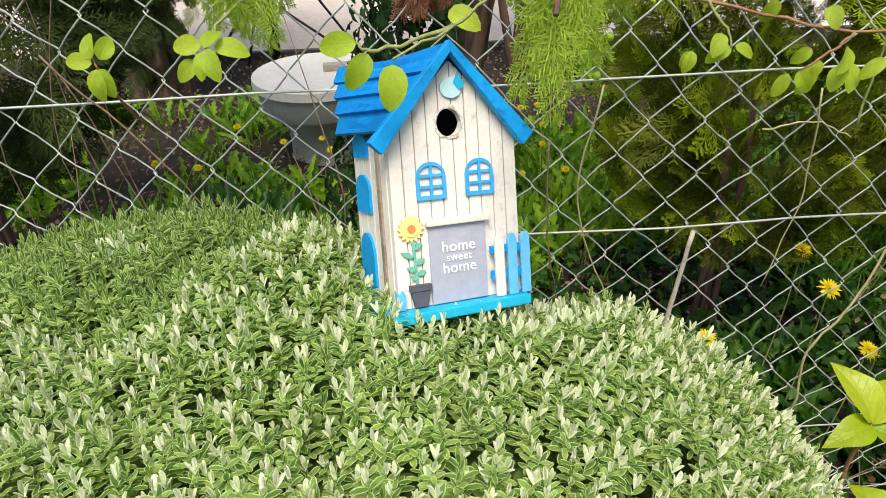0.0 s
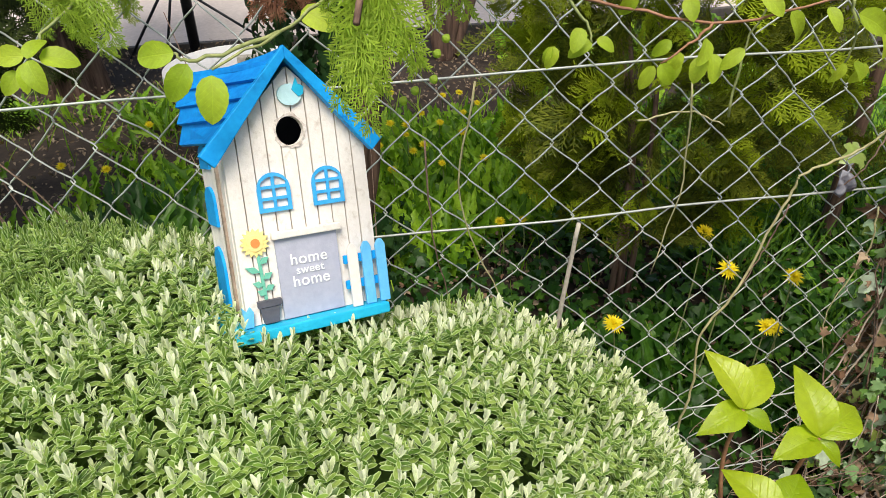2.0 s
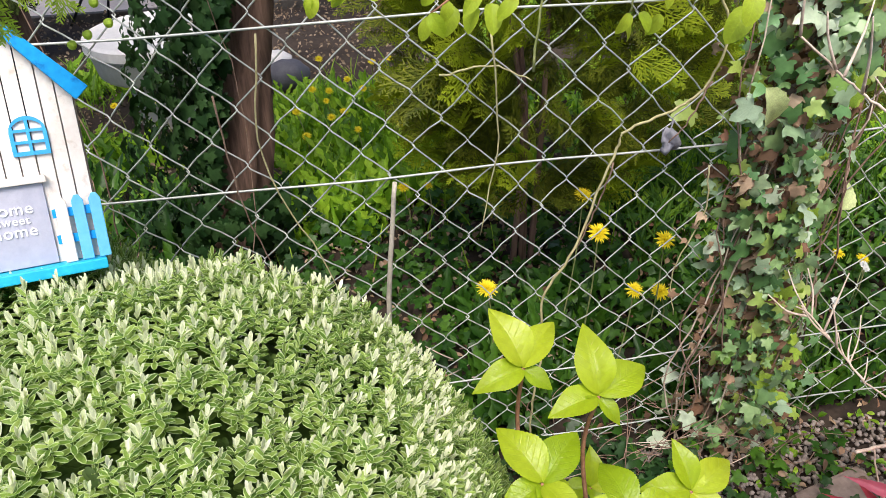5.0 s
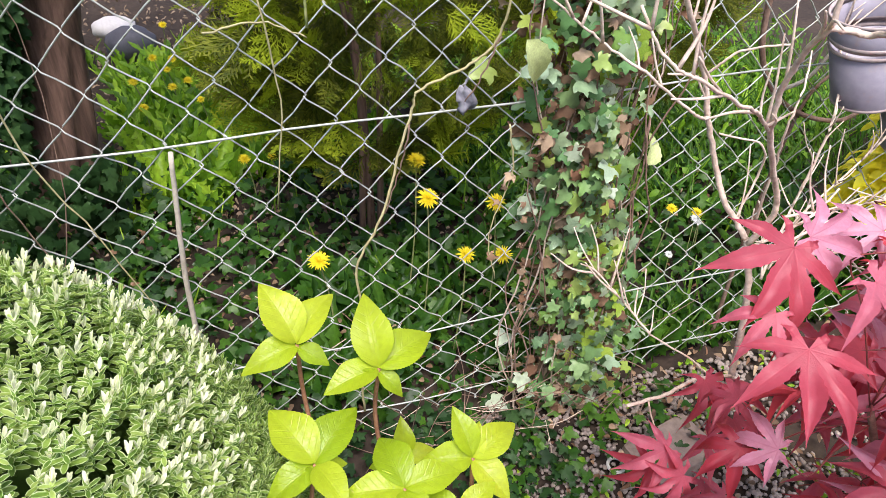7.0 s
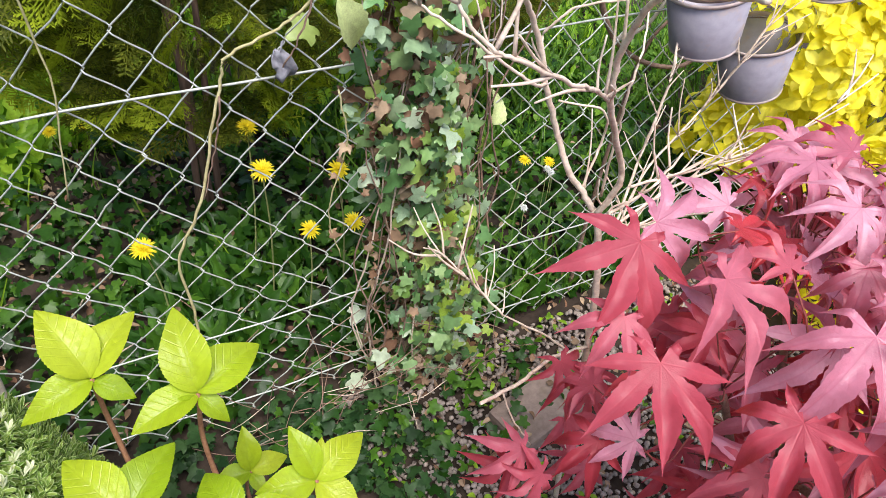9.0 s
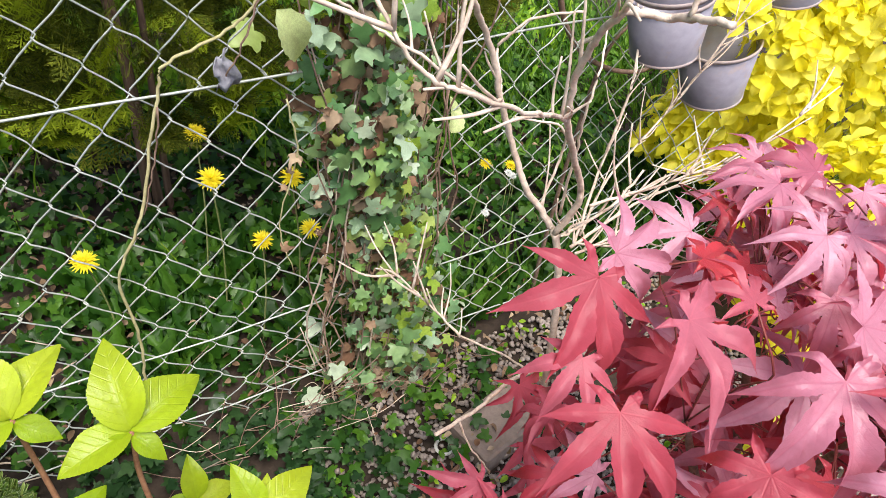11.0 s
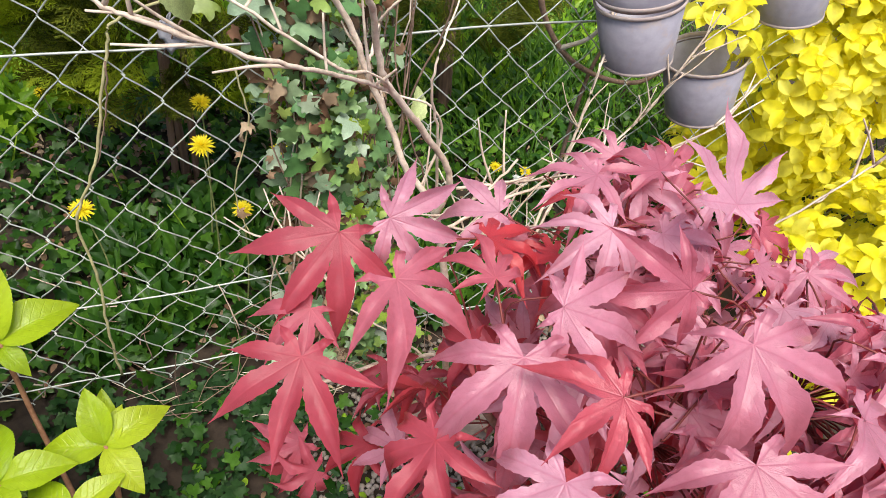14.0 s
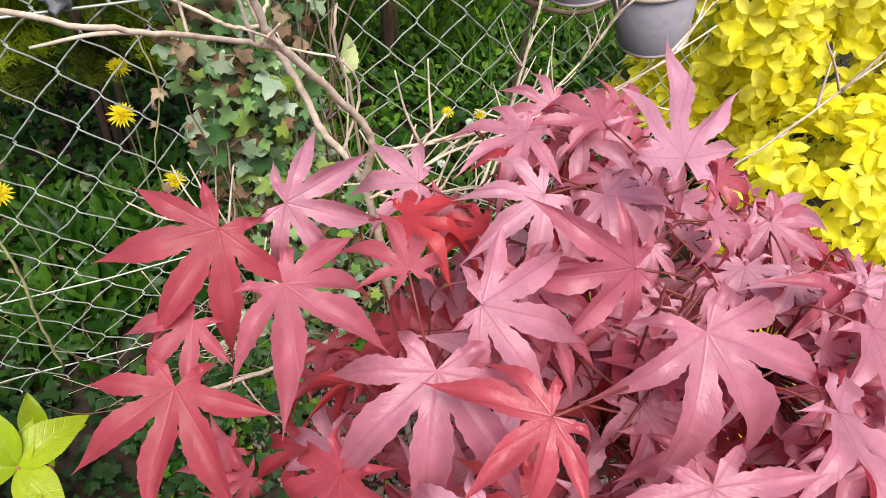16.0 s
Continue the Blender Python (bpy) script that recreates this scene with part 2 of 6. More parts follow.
M_DRYPALE = leafy("bleached dry leaf", [(0.16, 0.105, 0.07), (0.27, 0.19, 0.13), (0.40, 0.31, 0.235), (0.10, 0.062, 0.04)], 0.8, 0.15, 1.2, True, 70)
M_VINELEAF = leafy("vine leaf", [(0.38, 0.53, 0.03), (0.49, 0.62, 0.05), (0.33, 0.47, 0.025)], 0.42, 0.42, 1.4, False, 9, 0.3, 0.4, 0.006, "feathered")
M_PALELEAF = leafy("pale wilted leaf", [(0.52, 0.62, 0.28), (0.58, 0.66, 0.33)], 0.6, 0.3, 1.2, False, 60)
# conifer sprays: shaded and sunlit copies, the light put into their colours
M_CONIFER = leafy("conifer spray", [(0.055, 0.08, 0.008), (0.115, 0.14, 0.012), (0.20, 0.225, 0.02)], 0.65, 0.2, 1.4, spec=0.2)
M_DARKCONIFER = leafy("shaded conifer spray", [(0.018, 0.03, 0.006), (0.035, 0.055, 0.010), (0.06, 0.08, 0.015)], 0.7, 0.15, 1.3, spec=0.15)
M_CONIFERLIT = leafy("sunlit conifer spray", [(0.20, 0.28, 0.010), (0.34, 0.42, 0.022), (0.27, 0.36, 0.015)], 0.6, 0.3, 1.4, spec=0.2)
M_CYPRESS = leafy("cypress spray", [(0.24, 0.38, 0.03), (0.40, 0.54, 0.06), (0.32, 0.46, 0.04)], 0.55, 0.32, 1.35)
M_DEADSPRAY = leafy("dead spray", [(0.24, 0.09, 0.05), (0.40, 0.18, 0.11)], 0.8, 0.15, 1.2)
# grass and weed leaves: sunlit and shaded copies, light put into the colours
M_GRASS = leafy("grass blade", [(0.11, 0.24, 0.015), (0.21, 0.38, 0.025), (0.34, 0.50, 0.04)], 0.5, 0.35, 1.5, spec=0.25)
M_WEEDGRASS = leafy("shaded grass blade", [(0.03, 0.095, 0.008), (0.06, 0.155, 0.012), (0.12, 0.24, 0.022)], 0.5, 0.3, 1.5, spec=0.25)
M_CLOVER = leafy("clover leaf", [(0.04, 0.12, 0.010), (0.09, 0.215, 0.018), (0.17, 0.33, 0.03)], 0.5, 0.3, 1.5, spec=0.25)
M_WEED = leafy("shaded weed leaf", [(0.014, 0.060, 0.005), (0.034, 0.11, 0.010), (0.085, 0.205, 0.018)], 0.42, 0.3, 1.5, spec=0.35)
M_WEEDLIT = leafy("sunlit dandelion leaf", [(0.07, 0.18, 0.010), (0.19, 0.37, 0.020), (0.35, 0.55, 0.038)], 0.45, 0.35, 1.5, spec=0.3)
# ivy colour lowered to carry the shade the leaves stand in
M_DARKIVY = leafy("shaded ivy leaf", [(0.012, 0.040, 0.011), (0.025, 0.070, 0.020), (0.045, 0.10, 0.03)], 0.5, 0.2, 1.3, spec=0.22)
M_DAND = leafy("dandelion petal", [(0.93, 0.74, 0.01), (0.95, 0.84, 0.03)], 0.6, 0.25, 1.2)
M_STALK = surface("dark red leaf stalk", (0.10, 0.02, 0.02), (0.26, 0.06, 0.05), 0.5, 200, 40, 0.2)
M_DAISY = surface("daisy white", (0.7, 0.72, 0.68), (0.82, 0.84, 0.8), 0.6)


# ---- geometry helpers ----
def thing(name, label, category, at=(0, 0, 0), group="", kind=""):
    ob = new(name)
    ob.location = at
    ob.empty_display_size = 0.02
    return tagged(ob, label, category, group, kind)


def to_object(name, mesh, material, parent=None, label="", kind="", smooth=True):
    ob = new(name, mesh)
    if material and not mesh.materials:
        mesh.materials.append(material)
    if smooth:
        mesh.polygons.foreach_set("use_smooth", [True] * len(mesh.polygons))
    if parent is not None:
        ob.parent = parent
        ob.matrix_parent_inverse = parent.matrix_basis.inverted()
    return tagged(ob, label, kind=kind)


def part(name, bm, material, parent, label="", smooth=False):
    mesh = bpy.data.meshes.new(name)
    bmesh.ops.recalc_face_normals(bm, faces=bm.faces)
    bm.to_mesh(mesh)
    bm.free()
    return to_object(name, mesh, material, parent, label, smooth=smooth)


def mesh_from(name, verts, faces, material, smooth=True):
    mesh = bpy.data.meshes.new(name)
    mesh.from_pydata(verts, [], faces)
    mesh.materials.append(material)
    mesh.polygons.foreach_set("use_smooth", [smooth] * len(mesh.polygons))
    mesh.update()
    return mesh


def place(name, mesh, parent, m, label=""):
    """A piece on shared mesh data, at m in the world."""
    ob = new(name, mesh)
    ob.parent = parent
    ob.matrix_parent_inverse = parent.matrix_basis.inverted()
    ob.matrix_basis = m
    return tagged(ob, label)


def box(bm, x0, x1, y0, y1, z0, z1, bevel=0.0):
    r = bmesh.ops.create_cube(bm, size=1)
    for v in r["verts"]:
        v.co = Vector(((x0 + x1) / 2 + v.co.x * (x1 - x0), (y0 + y1) / 2 + v.co.y * (y1 - y0), (z0 + z1) / 2 + v.co.z * (z1 - z0)))
    if bevel:
        edges = list({e for v in r["verts"] for e in v.link_edges})
        bmesh.ops.bevel(bm, geom=edges, offset=bevel, segments=2, affect="EDGES", profile=0.6)


def tube_data(points, radii, sides=6, verts=None, faces=None):
    """Verts and faces of a tapered tube along points."""
    verts = [] if verts is None else verts
    faces = [] if faces is None else faces
    pts = [Vector(p) for p in points]
    if isinstance(radii, (int, float)):
        radii = [radii] * len(pts)
    base = len(verts)
    up = Vector((0.31, 0.22, 0.92))
    for i, p in enumerate(pts):
        d = (pts[min(i + 1, len(pts) - 1)] - pts[max(i - 1, 0)]).normalized()
        a = d.cross(up)
        if a.length < 0.05:
            a = d.cross(Vector((1, 0, 0)))
        a.normalize()
        b = d.cross(a)
        for k in range(sides):
            t = 2 * math.pi * k / sides
            verts.append(tuple(p + (a * math.cos(t) + b * math.sin(t)) * radii[i]))
    n = len(pts)
    for i in range(n - 1):
        for k in range(sides):
            k2 = (k + 1) % sides
            faces.append((base + i * sides + k, base + i * sides + k2, base + (i + 1) * sides + k2, base + (i + 1) * sides + k))
    faces.append(tuple(base + k for k in range(sides))[::-1])
    faces.append(tuple(base + (n - 1) * sides + k for k in range(sides)))
    return verts, faces


def smooth_path(pts, n=5, wobble=0.0, rng=None):
    """Catmull-Rom through pts, n steps a span."""
    p = [Vector(q) for q in pts]
    p = [p[0] * 2 - p[1]] + p + [p[-1] * 2 - p[-2]]
    out = []
    for i in range(1, len(p) - 2):
        for k in range(n):
            t = k / n
            a, b, c, d = p[i - 1], p[i], p[i + 1], p[i + 2]
            q = 0.5 * ((2 * b) + (c - a) * t + (2 * a - 5 * b + 4 * c - d) * t * t + (3 * b - a - 3 * c + d) * t ** 3)
            if wobble and rng:
                q = q + Vector((rng.uniform(-1, 1), rng.uniform(-1, 1), rng.uniform(-1, 1))) * wobble
            out.append(q)
    out.append(p[-2])
    return out


def tube(name, points, r0, r1, material, parent, sides=6, label=""):
    n = len(points)
    v, f = tube_data(points, [r0 + (r1 - r0) * i / (n - 1) for i in range(n)], sides)
    return to_object(name, mesh_from(name, v, f, material), None, parent, label)


def blade(n, width, fold=0.15, curl=0.2, shape=0.45, jag=0.0, point=1.0, wave=0.0, seed=0):
    """A leaf of length 1 along y, face up, with a midrib fold: verts and faces."""
    rng = random.Random(seed)
    v, f = [], []
    for i in range(n + 1):
        t = i / n
        w = width * 0.5 * (math.sin(math.pi * min(1, t ** (math.log(0.5) / math.log(shape)))) ** 0.8) ** point if 0 < t < 1 else 0.004
        if jag and 0 < i < n:
            w *= 1 + (jag if i % 2 else -jag)
        z = -curl * t * t + 0.06 * math.sin(t * 3.1)
        s = wave * math.sin(t * 9 + seed)
        v += [(-w, t, z + fold * w * 2 + s), (-w * 0.5, t, z + fold * w * 0.8 + s * 0.4), (0, t, z), (w * 0.5, t, z + fold * w * 0.8 - s * 0.4), (w, t, z + fold * w * 2 - s)]
    for i in range(n):
        for k in range(4):
            a = i * 5 + k
            f.append((a, a + 1, a + 6, a + 5))
    return v, f


def small_blade(n, width, fold=0.2, curl=0.2, shape=0.5, blunt=0.75):
    """The same with three columns, for leaves of a few millimetres."""
    v, f = [], []
    for i in range(n + 1):
        t = i / n
        w = width * 0.5 * math.sin(math.pi * min(1, t ** (math.log(0.5) / math.log(shape)))) ** blunt if 0 < t < 1 else 0.01
        z = -curl * t * t
        v += [(-w, t, z + fold * w * 2), (0, t, z), (w, t, z + fold * w * 2)]
    for i in range(n):
        for k in range(2):
            a = i * 3 + k
            f.append((a, a + 1, a + 4, a + 3))
    return v, f


def palmate(angles, lengths, sinus=0.33, slim=0.13, fold=0.35, droop=0.25, serrate=0.012, seed=0, steps=9, tip=1.1):
    """A lobed leaf round its stalk joint at the origin, middle lobe along y, longest lobe 1 long."""
    rng = random.Random(seed)
    n = len(angles)
    v = [(0.0, 0.0, 0.0)]
    f = []
    angles = [radians(a + rng.uniform(-5, 5)) for a in angles]
    bends = [droop * rng.uniform(0.4, 1.7) for _ in angles]
    twist = [rng.uniform(-0.25, 0.25) for _ in angles]

    def at(a, r, side, i):
        """Point r along lobe i at side metres to its right."""
        x, y = math.sin(a) * r + math.cos(a) * side, math.cos(a) * r - math.sin(a) * side
        z = -bends[i] * r * r + abs(side) * fold + side * twist[i] * 1.5
        return (x, y, z)

    sin_pts = []
    for i in range(n + 1):
        if i == 0:
            a, r = angles[0] - radians(24), lengths[0] * sinus * 0.6
        elif i == n:
            a, r = angles[-1] + radians(24), lengths[-1] * sinus * 0.6
        else:
            a, r = (angles[i - 1] + angles[i]) / 2, (lengths[i - 1] + lengths[i]) / 2 * sinus * rng.uniform(0.9, 1.1)
        sin_pts.append(len(v))
        bz = bends[min(i, n - 1)] * 0.5 + bends[max(i - 1, 0)] * 0.5
        v.append((math.sin(a) * r, math.cos(a) * r, -bz * r * r + 0.03))
    for i, (a, L) in enumerate(zip(angles, lengths)):
        mids, ls, rs = [], [sin_pts[i]], [sin_pts[i + 1]]
        ts = [sinus + (1 - sinus) * k / steps for k in range(steps + 1)]
        for k, t in enumerate(ts):
            mids.append(len(v))
            v.append(at(a, t * L, 0, i))
            if 0 < k < steps:
                u = (t - sinus) / (1 - sinus)
                w = L * slim * (1 - u) ** tip * (0.55 + 2.2 * u) + (serrate if k % 2 else -serrate) * L * (1 - 0.6 * u)
                w = max(w, 0.006)
                ls.append(len(v))
                v.append(at(a, t * L, -w, i))
                rs.append(len(v))
                v.append(at(a, t * L, w, i))
        f.append((0, mids[0], ls[0]))
        f.append((0, rs[0], mids[0]))
        for k in range(steps - 1):
            f.append((ls[k], mids[k], mids[k + 1], ls[k + 1]))
            f.append((mids[k], rs[k], rs[k + 1], mids[k + 1]))
        f.append((ls[-1], mids[-2], mids[-1]))
        f.append((mids[-2], rs[-1], mids[-1]))
    return v, f


def maple_blade(angles, lengths, heart=0.30, slim=0.15, fold=0.35, droop=0.25, seed=0, steps=16, cup=0.0):
    """A palmate leaf with long pointed, finely toothed lobes, each folded along its rib."""
    rng = random.Random(seed)
    angles = [radians(a + rng.uniform(-6, 6)) for a in angles]
    n = len(angles)
    half = [radians(19)] + [(angles[i + 1] - angles[i]) / 2 for i in range(n - 1)] + [radians(19)]
    v, f = [], []
    for i, (a, L) in enumerate(zip(angles, lengths)):
        bend, twist, sway, crease = droop * rng.uniform(0.2, 1.8) - cup, rng.uniform(-0.35, 0.35), rng.uniform(-0.10, 0.10), fold * rng.uniform(0.6, 1.5)
        rs = min(heart, L * 0.6)
        ts = [0.0, rs * 0.5, rs] + [rs + (L - rs) * (k + 1) / steps for k in range(steps)]
        base = len(v)
        for j, t in enumerate(ts):
            u = max(0.0, (t - rs) / (L - rs))
            g = min(1.0, u * 2.5)
            cols = []
            for s, h in ((-1, half[i]), (1, half[i + 1])):
                w0 = min(t, rs) * math.tan(min(h, 0.5))
                w = w0 * (1 - u) ** 8 + slim * L * 6.3 * u * (1 - u) ** 1.75
                if 0 < u < 0.97:
                    w += 0.010 * L * (1 if j % 2 else -0.6) * (1 - 0.9 * u)
                cols.append(max(w, 0.002) * s)
            for c in (cols[0], cols[0] * 0.5, 0.0, cols[1] * 0.5, cols[1]):
                off = c + sway * u * u * L
                z = -bend * u * u * L + g * (abs(c) * crease + c * twist) + 0.03 * math.sin(t * 9 + i) * g
                v.append((math.sin(a) * t + math.cos(a) * off, math.cos(a) * t - math.sin(a) * off, z))
        for j in range(len(ts) - 1):
            for k in range(4):
                q = base + j * 5 + k
                f.append((q, q + 1, q + 6, q + 5))
    return v, f


def quilted(rows, width, fold, curl, shape, seed=0, veins=7.0, puff=0.012, tooth=0.03):
    """A broad toothed leaf of length 1 along y, puffed up between its side veins."""
    v, f = [], []
    cols = (-1, -0.75, -0.5, -0.25, 0, 0.25, 0.5, 0.75, 1)
    for i in range(rows + 1):
        t = i / rows
        w = width * 0.5 * math.sin(math.pi * min(1, t ** (math.log(0.5) / math.log(shape)))) ** 0.75 * (1 - 0.25 * max(0, t - 0.6) / 0.4) if 0 < t < 1 else 0.004
        if 2 < i < rows - 1:
            w *= 1 + tooth * (1 if i % 2 else -0.5)
        for c in cols:
            x = c * w
            swell = abs(math.sin(math.pi * veins * (t - 0.9 * abs(x)))) * min(1, 4 * abs(c)) * (1 - 0.4 * abs(c))
            z = -curl * t * t + 0.06 * math.sin(t * 3.1) + fold * abs(x) + puff * swell + 0.02 * math.sin(t * 8 + seed + 2 * c) * abs(c)
            v.append((x, t, z))
    k = len(cols)
    for i in range(rows):
        for j in range(k - 1):
            a = i * k + j
            f.append((a, a + 1, a + k + 1, a + k))
    return v, f


def set_rim(mesh):
    """Marks the edge columns of three-column leaves."""
    n = len(mesh.vertices)
    mesh.attributes.new("rim", "FLOAT", "POINT").data.foreach_set("value", np.tile(np.array([1, 0, 1], dtype=np.float32), n // 3 + 1)[:n])


def stuff(name, variants, mats, material, parent=None, label="", category="", smooth=True, rim=False):
    """Many copies of a few small meshes, joined in one mesh: variants as (verts, faces), mats as (variant, matrix)."""
    vs, loops, starts, totals = [], [], [], []
    off, lo = 0, 0
    data = []
    for v, f in variants:
        flat = np.array([i for face in f for i in face], dtype=np.int32)
        tot = np.array([len(face) for face in f], dtype=np.int32)
        data.append((np.array(v, dtype=np.float32), flat, tot))
    for k, m in mats:
        v, flat, tot = data[k]
        a = np.array(m, dtype=np.float32)
        vs.append(v @ a[:3, :3].T + a[:3, 3])
        loops.append(flat + off)
        totals.append(tot)
        off += len(v)
    V, L, T = np.concatenate(vs), np.concatenate(loops), np.concatenate(totals)
    mesh = bpy.data.meshes.new(name)
    mesh.vertices.add(len(V))
    mesh.vertices.foreach_set("co", V.ravel())
    mesh.loops.add(len(L))
    mesh.loops.foreach_set("vertex_index", L)
    mesh.polygons.add(len(T))
    S = np.zeros(len(T), dtype=np.int32)
    S[1:] = np.cumsum(T)[:-1]
    mesh.polygons.foreach_set("loop_start", S)
    mesh.polygons.foreach_set("loop_total", T)
    mesh.polygons.foreach_set("use_smooth", np.full(len(T), smooth))
    mesh.materials.append(material)
    mesh.update(calc_edges=True)
    mesh.validate()
    if rim:
        set_rim(mesh)
    ob = new(name, mesh)
    if parent is not None:
        ob.parent = parent
        ob.matrix_parent_inverse = parent.matrix_basis.inverted()
    return tagged(ob, label, category, kind="stuff")


def frame_at(p, along, normal, size):
    """Pose with y along, z near normal, scaled."""
    y = Vector(along).normalized()
    z = Vector(normal)
    z = (z - y * z.dot(y))
    if z.length < 1e-3:
        z = Vector((0.1, 0.2, 1)) - y * 0.1
    z.normalize()
    x = y.cross(z)
    m = Matrix((x, y, z)).transposed().to_4x4()
    return Matrix.Translation(p) @ m @ Matrix.Scale(size, 4)


def heading(deg, slope):
    a, s = radians(deg), radians(slope)
    return Vector((math.cos(a) * math.cos(s), math.sin(a) * math.cos(s), math.sin(s)))


def jitter(rng, s):
    return Vector((rng.uniform(-s, s), rng.uniform(-s, s), rng.uniform(-s, s)))


# ---- ground ----
def ground_height(x, y):
    h = noise.noise(Vector((x * 1.3, y * 1.3, 0.3))) * 0.03 + noise.noise(Vector((x * 6, y * 6, 2.0))) * 0.012
    return h * min(1, max(0, (30 - abs(y)) / 30))


def build_ground():
    def axis(lo, hi, step, far):
        a = [lo + step * i for i in range(int((hi - lo) / step) + 1)]
        left = [lo - g for g in far][::-1]
        right = [hi + g for g in far]
        return left + a + right
    far = [0.4, 1, 2, 4, 8, 16, 40, 120, 400, 1500]
    xs, ys = axis(-2.0, 4.4, 0.05, far), axis(-1.0, 4.3, 0.05, far)
    v = [(x, y, ground_height(x, y) - 0.01) for y in ys for x in xs]
    n = len(xs)
    f = [(j * n + i, j * n + i + 1, (j + 1) * n + i + 1, (j + 1) * n + i) for j in range(len(ys) - 1) for i in range(n - 1)]
    ob = new("ground", mesh_from("ground", v, f, M_SOIL))
    tagged(ob, "garden soil under leaf litter and weeds, darkened for shade", "ground", kind="structure")
    bm = bmesh.new()
    box(bm, -9, 12, 4.42, 14, -0.05, 0.035, 0.008)
    tagged(part("pavement", bm, M_CONCRETE, None), "pale sunlit concrete paving beyond the garden", "pavement", kind="structure")
    bm = bmesh.new()
    box(bm, -9, 12, 4.375, 4.417, -0.05, 0.040, 0.006)
    tagged(part("kerb", bm, M_KERB, None), "dark kerb edging the concrete paving", "kerb", kind="structure")


build_ground()


# ---- chain-link fence ----
FENCE_Y, CELL_W, CELL_H = 0.973, 0.082, 0.0875


def sag(x, z):
    """How far the mesh is pulled out of true at a place."""
    q = Vector((x * 2.3, z * 2.3, 4.0))
    return Vector((noise.noise(q) * 0.012, noise.noise(q + Vector((9, 3, 1))) * 0.016, noise.noise(q + Vector((2, 7, 5))) * 0.011))


def build_fence():
    fence = thing("fence", "old galvanised chain-link garden fence with line wires", "fence", (0.8, FENCE_Y, 0))
    half = CELL_W / 2
    x0, z0 = 1.064 - 34 * half, 0.744 - 8 * CELL_H
    rng = random.Random(3)
    for k in range(104):
        pts = []
        for j in range(0, 34):
            z = z0 + j * CELL_H / 2
            right = (j + k) % 2 == 0
            x = x0 + (k + (1 if right else 0)) * half
            c = Vector((x, FENCE_Y, z)) + sag(x, z) + jitter(rng, 0.0022)
            side = 1 if right else -1
            c.x += side * 0.0012
            bend = 0.0028
            if pts:
                pts.append(pts[-1].lerp(c + Vector((-side * 0.0035, -bend * 0.8, -0.0042)), rng.uniform(0.4, 0.6)) + jitter(rng, 0.0020))
            pts += [c + Vector((-side * 0.0035, -bend * 0.8, -0.0042)), c + Vector((0, -bend * side * 0.3, 0)), c + Vector((-side * 0.0035, bend * 0.8, 0.0042))]
        v, f = tube_data(pts, 0.00128, 5)
        to_object("mesh_wire", mesh_from("mesh_wire", v, f, M_WIRE), None, fence)
    for z, r in ((0.984, 0.0019), (0.744, 0.0019), (0.280, 0.0016), (0.085, 0.0016), (1.42, 0.0019)):
        pts = [(-0.35 - 1 + 0.1 * i, FENCE_Y - 0.0045 + 0.002 * math.sin(i * 1.7), z + 0.0025 * math.sin(i * 0.9 + z * 7)) for i in range(46)]
        tube("line_wire", pts, r, r, M_WIRE, fence, 6, "straight tensioned line wire")
    v, f = tube_data([(1.455, 1.01, -0.05), (1.455, 1.01, 1.5)], 0.028, 10)
    to_object("post", mesh_from("post", v, f, M_STONE), None, fence, "fence post overgrown with ivy")
    return fence


build_fence()


